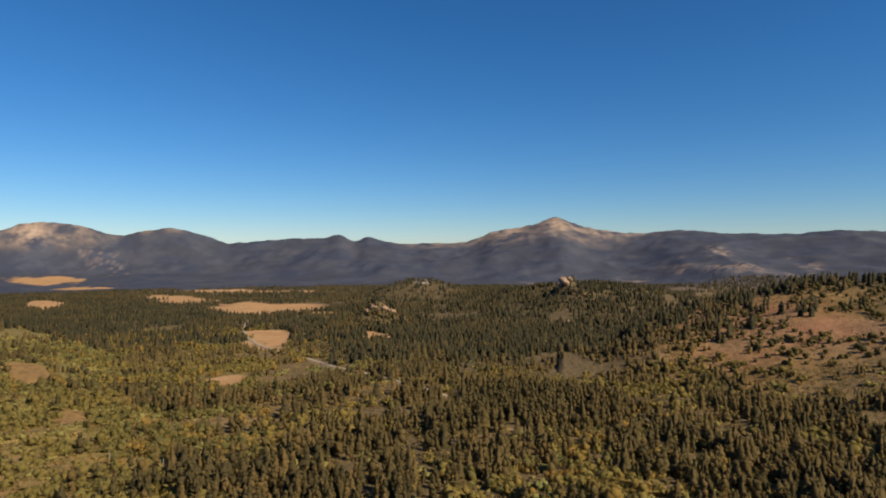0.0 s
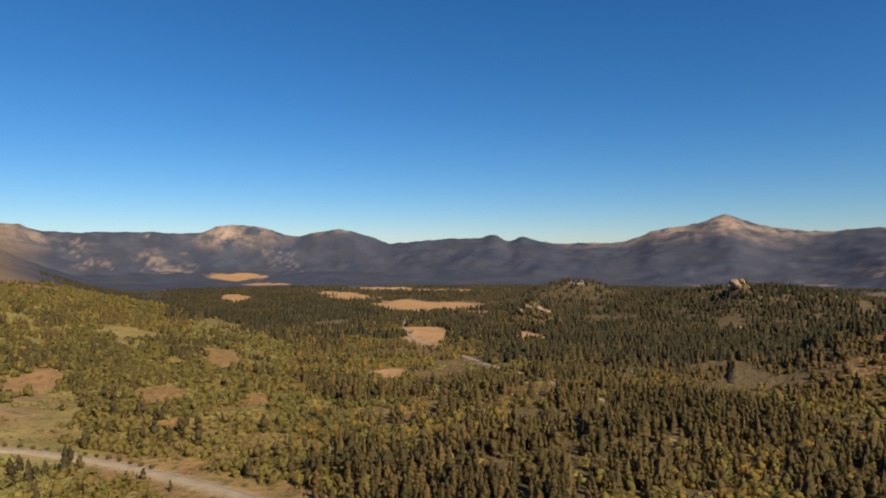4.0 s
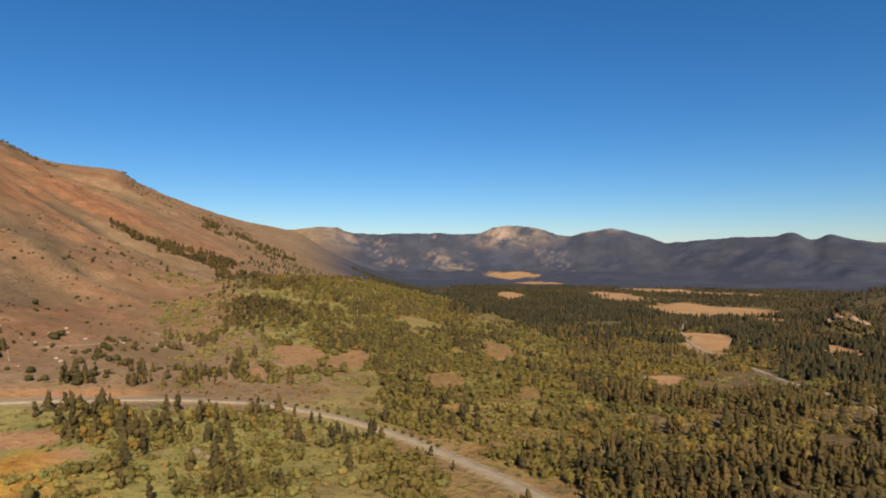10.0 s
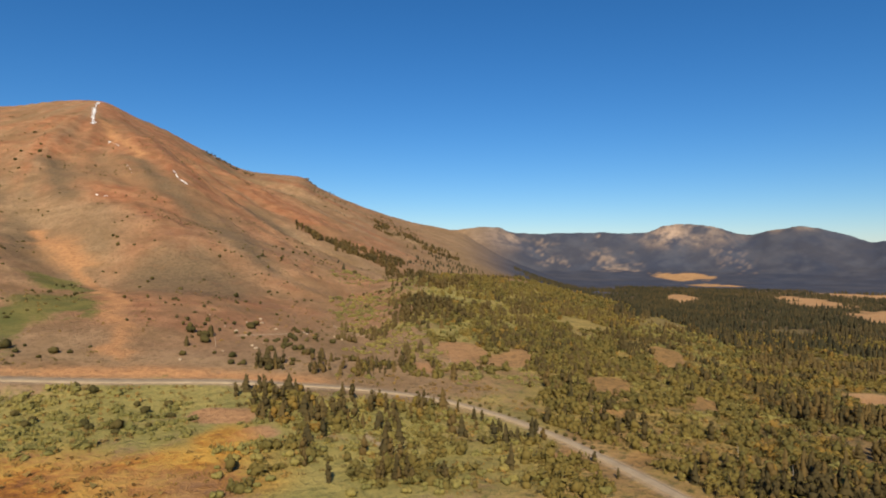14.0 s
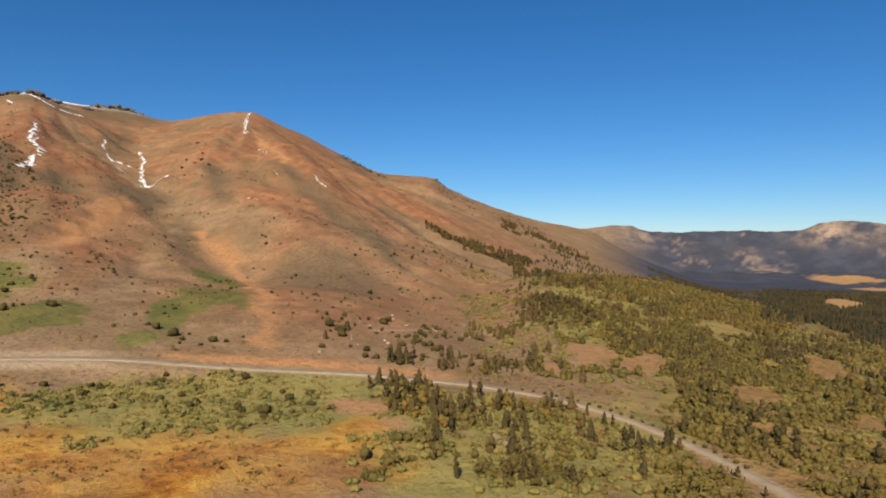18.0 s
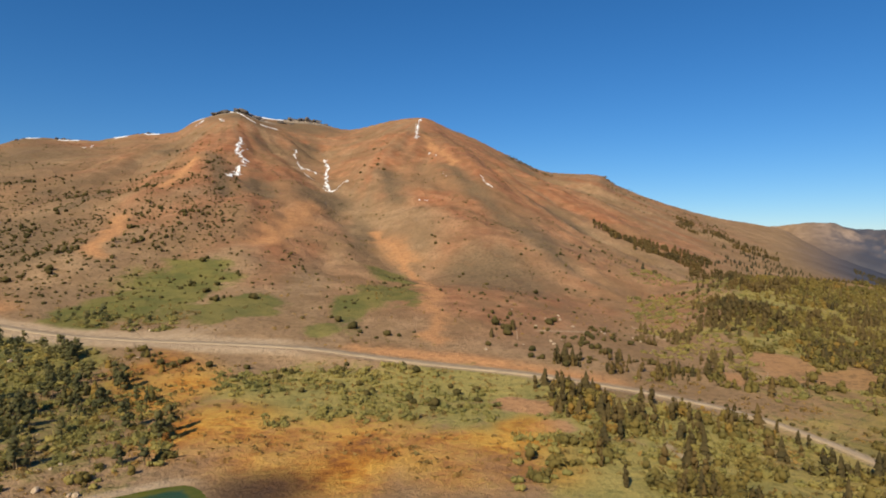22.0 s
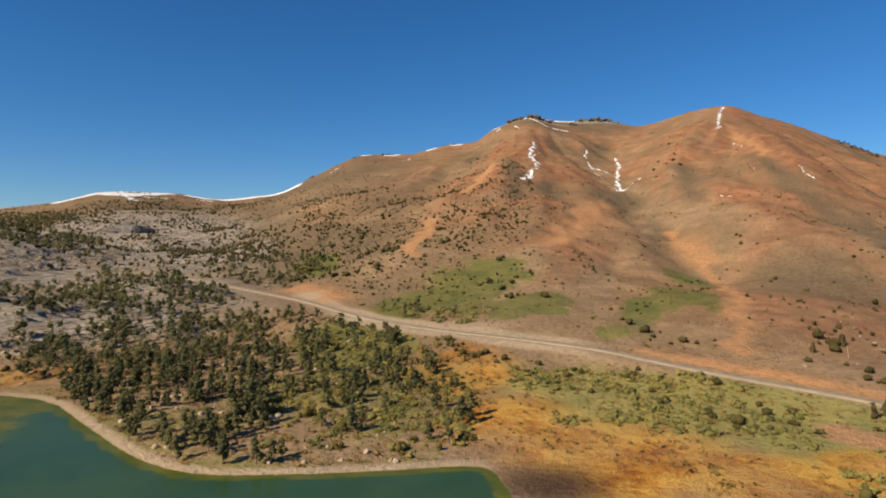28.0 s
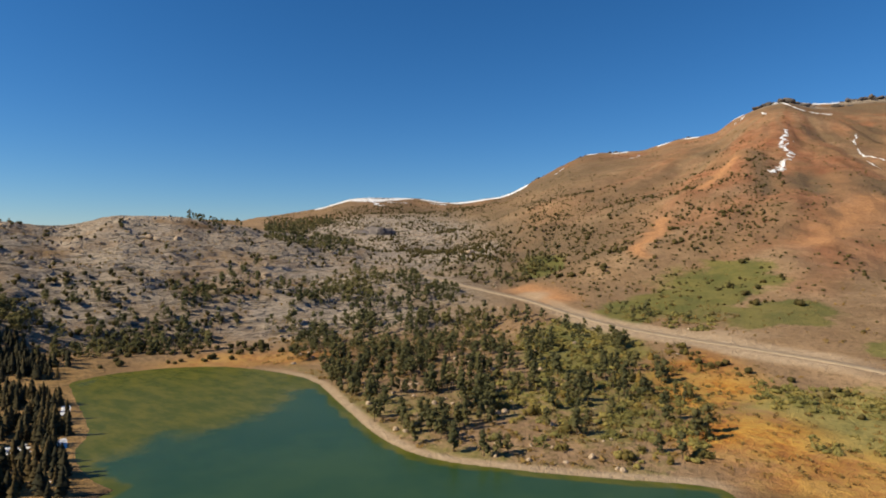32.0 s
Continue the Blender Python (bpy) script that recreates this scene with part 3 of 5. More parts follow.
def zones(x, y, z, road, track, lake):
    r = np.hypot(x, y)
    az = np.degrees(np.arctan2(-x, y))
    az = np.where(az > 150, az - 360, az)
    wob, wob2 = fbm(x, y, 180, 4), fbm(x, y, 45, 4)
    a2, r2 = az + 1.3 * wob + 1.4 * wob2, r * (1 + 0.06 * wob + 0.06 * wob2)
    streak = spurs(x, y, 5, 8)[0] + 0.55 * spurs(x, y, 1.6, 5, 1500)[0] + 0.4 * wob
    on_peak = ease(-36, -24, az) * ease(58, 44, az) * ease(440, 620, r)
    red = np.clip(0.8 * patch(az, r, [(-113, 9, 680, 190)], 0.5) + on_peak * (1 - 0.45 * ease(15, 30, az)) * (0.26 + 1.4 * streak + 0.35 * ease(600, 1500, r) + 0.5 * patch(az, r, [(-9, 6, 1500, 500), (11, 4, 1250, 350), (18, 6, 1300, 450)], 0.9)), 0, 1)
    green = np.clip(patch(a2, r2, GRASS_PATCHES, 0.7) * (1.1 + 0.9 * wob2) * (1 - ease(-20, -44, az) * 0.25), 0, 1)
    sage = patch(a2, r2, SAGE_PATCHES, 0.6)
    green = np.maximum(green, np.clip(0.12 + 1.5 * wob, 0, 0.8) * ease(16, 22, az) * ease(60, 52, az) * ease(660, 600, r))
    bare_earth = patch(az + 0.8 * fbm(x, y, 30, 3), r * (1 + 0.08 * fbm(x, y, 40, 3)), CLEARINGS, 0.3)
    green = np.maximum(green, 0.8 * patch(a2, r2, GLADES, 0.4)) * (1 - sage) * (1 - bare_earth)
    orange = patch(a2, r2, RUST_PATCHES, 0.45) * np.clip(0.9 + 0.7 * wob2, 0, 1)
    orange = np.maximum(orange, 0.75 * patch(az + 2 * wob2, r, [(58, 8, 528, 26)], 0.6) * np.clip(0.8 + wob2, 0, 1))
    drift = fbm(x, y, 420, 5, 0.6)
    straw = patch(az + 2.2 * drift + 0.9 * wob2, r * (1 + (0.12 * drift + 0.05 * wob2) * (0.35 + 0.65 * ease(4600, 1800, r))), STRAW_PATCHES, 0.18)
    granite = ease(33, 46, az) * ease(566, 640, r) * ease(1700, 1200, r) * np.clip(1.1 + 1.6 * wob2, 0, 1) * (1 - 0.6 * ease(1300, 1500, r))
    granite = np.maximum(granite, patch(az, r, [(12.6, 2.6, 2285, 45), (8.4, 3.6, 2440, 55), (47, 8.5, 1400, 330), (40, 3.5, 1080, 150), (-104, 1.5, 1380, 20), (-90, 0.7, 1450, 14), (-84.5, 0.8, 1690, 22)], 0.3))
    cliffs = patch(az + 1.5 * wob2, r * (1 + 0.1 * wob2), [(-104, 1.2, 3200, 60), (-108, 1.5, 3350, 90), (-112, 2, 3100, 60), (-116, 2.5, 2980, 50), (-110.5, 1, 3600, 60), (-101, 0.8, 3050, 50), (-94.5, 0.8, 2980, 40), (-119, 2, 3000, 40), (-117, 1, 3400, 60),
                                                                  (-47.5, 1.6, 4350, 90), (-49, 1.4, 4250, 60), (-57.5, 1.2, 4350, 60), (-42, 1.5, 4350, 60)], 0.7)
    bare = patch(az, r, [(-96.5, 6, 4520, 420), (-88, 5, 4600, 190), (-53.8, 4, 4700, 190), (-36.5, 3, 4550, 300), (-100, 7, 4600, 240), (-62, 2, 4750, 90)], 0.5)
    snow = patch(az + 0.25 * wob2, r * (1 + 0.02 * wob2), SNOW_PATCHES, 0.4) * np.where(az > 60, np.clip(0.45 + 2.2 * fbm(x, y, 9, 3, 0.7), 0, 1), 1)
    jag = 22 * fbm(x, y, 30, 3)
    rc = along(PEAK_CREST, az)[0]
    high = ease(31, 36, az)
    cap = np.exp(-(((r - rc + 12 + 22 * high) / (20 + 8 * high)) ** 2)) * (0.95 + 0.1 * high + 1.9 * wob2)
    for a, w in SNOW_CRESTS:
        snow = np.maximum(snow, cap * ease(w, 0.8 * w, np.abs(az - a)))
    red = np.clip(red + 0.5 * np.maximum(gully(x + jag, y - jag, [(-4.5, 2150), (-7.5, 1530), (-11, 1250)], 1.0, 55), gully(x + jag, y - jag, [(-6, 2200), (-13, 1850), (-20, 1532)], 1.0, 80)), 0, 1)
    scrub = np.maximum(0.85 * patch(a2, r2, SCRUB_PATCHES, 0.6), on_peak * ease(14, 34, az) * np.clip(0.62 + 1.3 * wob, 0, 0.9))
    for line, wide in SCRUB_LINES:
        scrub = np.maximum(scrub, gully(x + jag, y - jag, line, 0.85, wide))
    scree = np.zeros(np.shape(x))
    for line, wide in SCREE_LINES:
        scree = np.maximum(scree, gully(x + jag, y - jag, line, 1.0, wide))
    scree = np.maximum(scree, 0.62 * bare_earth)
    east = ease(-26, -50, az)
    forest = np.clip(east * ease(3000, 2000, r) * (1 - straw) * (1 - sage) * (0.8 - 0.4 * green), 0, 1)
    forest = np.maximum(forest, 0.7 * ease(66, 74, az) * ease(620, 520, r))
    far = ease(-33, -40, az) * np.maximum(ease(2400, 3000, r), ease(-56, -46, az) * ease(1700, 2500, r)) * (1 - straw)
    gravel = np.maximum(0.8 * ease(11, 7, road) * ease(-40, -12, az), ease(4, 2.6, track))
    gravel = np.maximum(gravel, ease(6, 4, road) * 0.7)
    gravel = np.maximum(gravel, ease(25, 17, road + 7 * wob2) * ease(4, 11, az) * ease(35, 29, az))
    gravel = np.maximum(gravel, ease(-9, -5, lake) * ease(12, -40, az) * ease(2, -1, lake) * ease(73, 66, az))
    gravel = np.maximum(gravel, patch(az + wob2, r, [ (33.5, 1.6, 690, 26), (22, 7, 545, 14), (46, 5, 880, 16)], 0.5) * 0.8)
    gravel = np.maximum(gravel, ease(-8, -4, lake) * ease(2, -1, lake) * ease(14, 20, az) * ease(60, 54, az))
    for line in TRAILS:
        gravel = np.maximum(gravel, gully(x, y, line, 0.9, 1.9))
    wet = patch(az + 2 * wob2, r, [(11.5, 5, 248, 20), (70, 3, 262, 10)], 0.7) * 0.85
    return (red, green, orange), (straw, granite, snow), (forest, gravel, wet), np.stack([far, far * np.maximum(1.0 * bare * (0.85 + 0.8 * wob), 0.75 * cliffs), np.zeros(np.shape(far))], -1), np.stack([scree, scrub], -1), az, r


def link_mesh(name, verts, faces, material, smooth=False):
    """A mesh of equal-sided faces from arrays."""
    me = bpy.data.meshes.new(name)
    n, k = faces.shape
    me.vertices.add(len(verts)), me.loops.add(n * k), me.polygons.add(n)
    me.vertices.foreach_set("co", np.ascontiguousarray(verts, np.float32).ravel())
    me.loops.foreach_set("vertex_index", np.ascontiguousarray(faces, np.int32).ravel())
    me.polygons.foreach_set("loop_start", np.arange(0, n * k, k, dtype=np.int32))
    me.polygons.foreach_set("use_smooth", np.full(n, smooth))
    me.update(calc_edges=True)
    me.materials.append(material)
    return me


def store(me, name, values):
    values = np.asarray(values, np.float32)
    if values.ndim == 1:
        me.attributes.new(name, "FLOAT", "POINT").data.foreach_set("value", values)
    else:
        rgba = np.ones((len(values), 4), np.float32)
        rgba[:, :3] = values
        me.attributes.new(name, "FLOAT_COLOR", "POINT").data.foreach_set("color", rgba.ravel())


def grid_faces(rows, cols, closed=False):
    i = np.arange(rows * cols).reshape(rows, cols)
    if closed:
        i = np.concatenate([i, i[:, :1]], 1)
    return np.stack([i[:-1, :-1], i[:-1, 1:], i[1:, 1:], i[1:, :-1]], -1).reshape(-1, 4)


def build_ground():
    """One sheet, finer where it lies nearer, out to the ranges on the horizon."""
    bearings = np.concatenate([np.arange(-126, 82, 0.24), np.arange(82, 234, 2.0)])
    dist = np.concatenate([np.linspace(0.02, 215, 14), np.geomspace(225, 4860, 390)])
    b, d = np.meshgrid(np.radians(bearings), dist)
    x, y = (-d * np.sin(b)).ravel(), (d * np.cos(b)).ravel()
    z, road, track, lake = ground_height(x, y)
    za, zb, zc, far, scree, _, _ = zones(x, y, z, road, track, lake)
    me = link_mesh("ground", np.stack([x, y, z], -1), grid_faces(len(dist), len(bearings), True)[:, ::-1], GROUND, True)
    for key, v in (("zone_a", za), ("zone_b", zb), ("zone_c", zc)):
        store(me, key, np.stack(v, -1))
    store(me, "hazy_woods", far)
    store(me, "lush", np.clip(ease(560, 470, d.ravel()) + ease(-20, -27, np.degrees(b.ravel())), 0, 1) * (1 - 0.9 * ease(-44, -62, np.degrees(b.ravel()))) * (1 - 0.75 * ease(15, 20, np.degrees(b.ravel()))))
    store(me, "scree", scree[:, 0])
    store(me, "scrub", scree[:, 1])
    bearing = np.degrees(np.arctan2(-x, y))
    # where the floor's colour is darkened for tree shade
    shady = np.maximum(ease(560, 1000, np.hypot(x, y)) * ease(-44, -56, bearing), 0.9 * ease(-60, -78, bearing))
    store(me, "woods_shade", np.clip(zc[0] * shady * (1 - za[0]), 0, 1))
    return tagged(new("ground", me), "mountain valley floor of sagebrush, red scree, meadow and granite", "ground", kind="structure")


def build_strip(name, line, z, half, lift, material, label):
    half = np.broadcast_to(half, len(line))
    t = np.gradient(line, axis=0)
    t /= np.linalg.norm(t, axis=1)[:, None]
    side = np.stack([-t[:, 1], t[:, 0]], -1)
    across = np.array([-1, -0.97, -0.5, 0, 0.5, 0.97, 1]) * half[:, None]
    drop = np.array([-0.5, 0, 0.06, 0.1, 0.06, 0, -0.5])
    xy = line[:, None] + side[:, None] * across[:, :, None]
    v = np.concatenate([xy, (z[:, None] + lift + drop)[..., None]], -1).reshape(-1, 3)
    me = link_mesh(name, v, grid_faces(len(line), 7), material, True)
    return tagged(new(name, me), label, "road", kind="structure")


def build_water():
    bearings, dist = np.arange(-180, 180, 1.0), np.linspace(0.02, 560, 90)
    b, d = np.meshgrid(np.radians(bearings), dist)
    x, y = (-d * np.sin(b)).ravel(), (d * np.cos(b)).ravel()
    s = inside_shore(x, y)
    f = grid_faces(len(dist), len(bearings), True)[:, ::-1]
    f = f[(s[f] > -14).any(1)]
    used = np.unique(f)
    renum = np.zeros(len(x), int)
    renum[used] = np.arange(len(used))
    me = link_mesh("water", np.stack([x, y, np.zeros_like(x)], -1)[used], renum[f], WATER, True)
    az = np.degrees(np.arctan2(-x, y))
    weed = np.maximum(patch(az, np.hypot(x, y), [(64, 9, 440, 105), (71, 6, 400, 90), (54, 3, 440, 20)], 0.5), 0.75 * ease(12, 3, s))
    store(me, "weed", weed[used])
    return tagged(new("water", me), "green lake with weed mats in its shallows", "lake", kind="structure")


ground = build_ground()
road = build_strip("road", smooth_line(ROAD, 12), np.interp(np.arange(len(ROAD) * 12 - 11) / 4, np.arange(len(ROAD_Z)), ROAD_Z), np.interp(np.arange(len(ROAD) * 12 - 11) / 12, (0, 14, 17, 26), (3.6, 5.0, 2.8, 2.3)), 0.45, ASPHALT, "two-lane mountain road of worn pale asphalt")
side_road = build_strip("road_side", smooth_line(TRACK, 12), np.interp(np.arange(len(TRACK) * 12 - 11) / 4, np.arange(len(TRACK_Z)), TRACK_Z), 2.4, 0.4, ASPHALT, "pale side road through the forest and meadows")
water = build_water()

# ---------------------------------------------------------------- plants
def cones(rng, height, radius, tiers, teeth, bottom=0.1, lean=0.0):
    """Skirts of boughs, one above the other, with jagged rims, as vertices and triangles."""
    v, f = [], []
    for k in range(tiers):
        s = k / tiers
        z0 = height * (bottom + (1 - bottom) * s)
        z1 = height * (bottom + (1 - bottom) * min(1.0, s + 1.9 / tiers))
        rad = radius * (1 - s**1.5) * rng.uniform(0.8, 1.2) + 0.03 * radius
        cx, cy = rng.normal(0, 0.06 * radius, 2) + lean * s * height
        base = len(v)
        v.append((cx * 0.5, cy * 0.5, z1))
        for j in range(teeth):
            a = 2 * math.pi * (j + rng.uniform(-0.3, 0.3)) / teeth
            q = rad * (1.15 if j % 2 else 0.62) * rng.uniform(0.75, 1.2)
            v.append((cx + q * math.cos(a), cy + q * math.sin(a), z0 + height * rng.uniform(-0.03, 0.03)))
        f += [(base, base + 1 + j, base + 1 + (j + 1) % teeth) for j in range(teeth)]
    return np.array(v), np.array(f)


def sprays(rng, centres, size, count, flat=0.8):
    """Loose leafy sprays: small triangles scattered in clumps round the given centres (x, y, z, radius)."""
    v = []
    for cx, cy, cz, rad in centres:
        p = rng.normal(0, 1, (count, 3))
        p /= np.linalg.norm(p, axis=1)[:, None]
        p *= rad * rng.uniform(0.35, 1.0, (count, 1)) ** 0.5 * np.array([1, 1, flat])
        out = p / np.linalg.norm(p, axis=1)[:, None]
        t = rng.normal(0, 1, (count, 3, 3)) * size * rng.uniform(0.6, 1.3, (count, 1, 1))
        t = t - 0.8 * (t * out[:, None]).sum(-1, keepdims=True) * out[:, None]
        turned = np.einsum("ij,ij->i", np.cross(t[:, 1] - t[:, 0], t[:, 2] - t[:, 0]), out) < 0
        t[turned] = t[turned][:, ::-1]
        v.append((p + (cx, cy, cz))[:, None] + t)
    v = np.concatenate(v).reshape(-1, 3)
    return v, np.arange(len(v)).reshape(-1, 3)


ICO = bmesh.new()
bmesh.ops.create_icosphere(ICO, subdivisions=1, radius=1.0)
ICO_V, ICO_F = np.array([v.co for v in ICO.verts]), np.array([[v.index for v in f.verts] for f in ICO.faces])
ICO.free()


def lumps(rng, spots, flat=1.0, rough=0.42):
    """Dense uneven masses of foliage at (x, y, z, radius)."""
    vs, fs = [], []
    for k, (x, y, z, rad) in enumerate(spots):
        q = ICO_V * rad * rng.uniform(1 - rough, 1 + rough, (len(ICO_V), 1)) * (1, 1, flat)
        vs.append(q + (x, y, z))
        fs.append(ICO_F + k * len(ICO_V))
    return np.concatenate(vs), np.concatenate(fs)


def joined(*pieces):
    vs, fs, base = [], [], 0
    for v, f in pieces:
        vs.append(v), fs.append(f + base)
        base += len(v)
    return np.concatenate(vs), np.concatenate(fs)


def full_crown(rng, spots, inner, count, size, flat=0.9):
    """Masses with loose sprays standing out all round, so that the outline is broken."""
    core = [(x, y, z, 0.8 * q) for x, y, z, q in spots[:: max(1, len(spots) // inner)]]
    return joined(lumps(rng, core, flat), sprays(rng, spots, size, count, flat))


def stem(height, radius, sides=6, bend=0.0):
    """A tapered trunk."""
    v, f = [], []
    for k, (s, q) in enumerate(((0, 1.3), (0.08, 1.0), (0.55, 0.6), (1.0, 0.12))):
        for j in range(sides):
            a = 2 * math.pi * j / sides
            v.append((bend * s * s + radius * q * math.cos(a), radius * q * math.sin(a), -0.4 + s * (height + 0.4)))
        if k:
            for j in range(sides):
                a, b = (k - 1) * sides + j, (k - 1) * sides + (j + 1) % sides
                f.append((a, b, b + sides)), f.append((a, b + sides, a + sides))
    return np.array(v), np.array(f)


def fir_crown(rng, tall=1.0):
    return cones(rng, 10 * tall, 2.2, 12, 12, 0.06)


def pine_crown(rng, tall=1.0, count=18, inner=8, leaves=9, size=0.5, full=1.0):
    h, spots = 11.5 * tall, []
    for k in range(count):
        s = rng.uniform(0.16, 0.95)
        a, q = rng.uniform(0, 2 * math.pi), 2.5 * (1.05 - s) ** 0.6 * rng.uniform(0.2, 1.0)
        spots.append((q * math.cos(a), q * math.sin(a), h * s, full * rng.uniform(1.1, 1.7) * (1.3 - 0.6 * s)))
    return full_crown(rng, spots, inner, leaves, size, 0.8)


def oval_crown(rng, height, radius, count, inner, leaves, size):
    """A tall soft crown, widest below its middle."""
    spots = []
    for k in range(count):
        s = (k + rng.uniform(0.2, 0.8)) / count
        w = radius * (1 - s**2.4) ** 0.8 * (0.75 + 0.25 * min(1, s / 0.25))
        a, q = rng.uniform(0, 2 * math.pi), 0.4 * w * rng.uniform(0.2, 1)
        spots.append((q * math.cos(a), q * math.sin(a), height * (0.1 + 0.84 * s), 0.28 * radius + 0.62 * w))
    return full_crown(rng, spots, inner, leaves, size, min(1.6, 0.5 * height / (inner * radius) + 0.7))


def bush_crown(rng, height, radius, count, inner, leaves, size):
    """Overlapping mounds, wider than high."""
    mound, spots = max(0.45 * height, 0.46 * radius), []
    for k in range(count):
        a, q = rng.uniform(0, 2 * math.pi), 0.62 * radius * rng.uniform(0, 1) ** 0.5
        spots.append((q * math.cos(a), q * math.sin(a), height * rng.uniform(0.28, 0.5), mound * rng.uniform(0.75, 1.2)))
    return full_crown(rng, spots, inner, leaves, size, min(1.0, 0.5 * height / mound))


def scatter(rng, stands, side=0):
    """Places of plants: rows of bearing from, to, distance from, to, count for each 10,000 square metres, size of clumps, gaps (0 to 1). side: conifers (1) and leafy growth (-1) take turns over the valley."""
    xs = []
    for k, (a0, a1, r0, r1, per, clump, gaps) in enumerate(stands):
        shift = 317.0 * (k + 1) + 5000 * rng.uniform()
        area = abs(radians(a1 - a0)) * (r1 * r1 - r0 * r0) / 2
        n = int(area * per / 1e4)
        a, r = rng.uniform(a0, a1, n), np.sqrt(rng.uniform(r0 * r0, r1 * r1, n))
        x, y = -r * np.sin(np.radians(a)), r * np.cos(np.radians(a))
        edge = np.minimum(ease(0, 0.12 * abs(a1 - a0), np.abs(a - a0)) * ease(0, 0.12 * abs(a1 - a0), np.abs(a - a1)), ease(0, 0.1 * (r1 - r0), r - r0) * ease(0, 0.1 * (r1 - r0), r1 - r))
        keep = fbm(x + shift, y - shift, clump, 3) + 0.5 > gaps + (1 - edge) * rng.uniform(0, 0.5, n)
        if side:
            keep &= (side * (fbm(x, y, 60, 3, 0.6) + 0.25 * fbm(x, y, 16, 2) + 0.3 * ease(-58, -74, a)) > rng.uniform(-0.2, 0.10, n)) | (a > -48) | (r > 1000)
        keep &= patch(a + 0.8 * fbm(x, y, 30, 3), r * (1 + 0.08 * fbm(x, y, 40, 3)), CLEARINGS + GLADES, 0.25) < 0.5
        xs.append(np.stack([x[keep], y[keep]], -1))
    p = np.concatenate(xs)
    z, road, track, lake = ground_height(p[:, 0], p[:, 1])
    _, zb, _, _, scree, az, r = zones(p[:, 0], p[:, 1], z, road, track, lake)
    ok = (road > np.where(az > 8, 27, 13)) & (track > 3.5) & (lake < -6) & (zb[0] < 0.3) & (zb[2] < 0.3) & (scree[:, 0] < 0.4)
    return np.concatenate([p, z[:, None]], 1)[ok]


def plant_many(name, places, templates, material, sizes, rng, label, category):
    """Many plants as one thing that nobody could count."""
    vs, fs, ts, base = [], [], [], 0
    pick = rng.randint(0, len(templates), len(places))
    for k, (tv, tf) in enumerate(templates):
        sel = places[pick == k]
        n = len(sel)
        if not n:
            continue
        s, a = rng.uniform(*sizes, n), rng.uniform(0, 2 * math.pi, n)
        wide = s * rng.uniform(0.85, 1.2, n)
        ca, sa = np.cos(a)[:, None], np.sin(a)[:, None]
        x = (tv[:, 0] * ca - tv[:, 1] * sa) * wide[:, None] + sel[:, :1]
        y = (tv[:, 0] * sa + tv[:, 1] * ca) * wide[:, None] + sel[:, 1:2]
        z = tv[:, 2] * s[:, None] + sel[:, 2:3] - 0.25
        vs.append(np.stack([x, y, z], -1).reshape(-1, 3))
        fs.append((tf[None] + (np.arange(n) * len(tv))[:, None, None]).reshape(-1, 3) + base)
        ts.append(np.repeat(np.clip(0.5 + 1.5 * fbm(sel[:, 0], sel[:, 1], 120, 3) + rng.uniform(-0.28, 0.28, n), 0, 0.999), len(tv)))
        base += n * len(tv)
    me = link_mesh(name, np.concatenate(vs), np.concatenate(fs), material, True)
    store(me, "tint", np.concatenate(ts))
    return tagged(new(name, me), label, category, kind="stuff")


def tree_models(name, crowns, trunks, leaf, label, category, group):
    """One tree of each model with its trunk and crown, out of sight until it is copied."""
    out = []
    for (cv, cf), (tv, tf) in zip(crowns, trunks):
        out.append((link_mesh("crown", cv, cf, leaf, True), link_mesh("trunk", tv, tf, BARK)))
    return name, out, label, category, group


def plant_single(model, places, sizes, rng):
    name, meshes, label, category, group = model
    for x, y, z in places:
        top = new(name)
        top.empty_display_size = 0.5
        s = rng.uniform(*sizes)
        top.matrix_world = pose(x, y, z - 0.1, 0, 0, rng.uniform(0, 360)) @ Matrix.Diagonal((s * rng.uniform(0.9, 1.15), s * rng.uniform(0.9, 1.15), s, 1))
        tagged(top, label, category, group)
        for key, me in zip(("crown", "trunk"), meshes[rng.randint(len(meshes))]):
            new(key, me).parent = top


def nearest(places, count):
    order = np.argsort(np.hypot(places[:, 0], places[:, 1]))
    return places[order[:count]], places[order[count:]]


rng = np.random.RandomState(21)
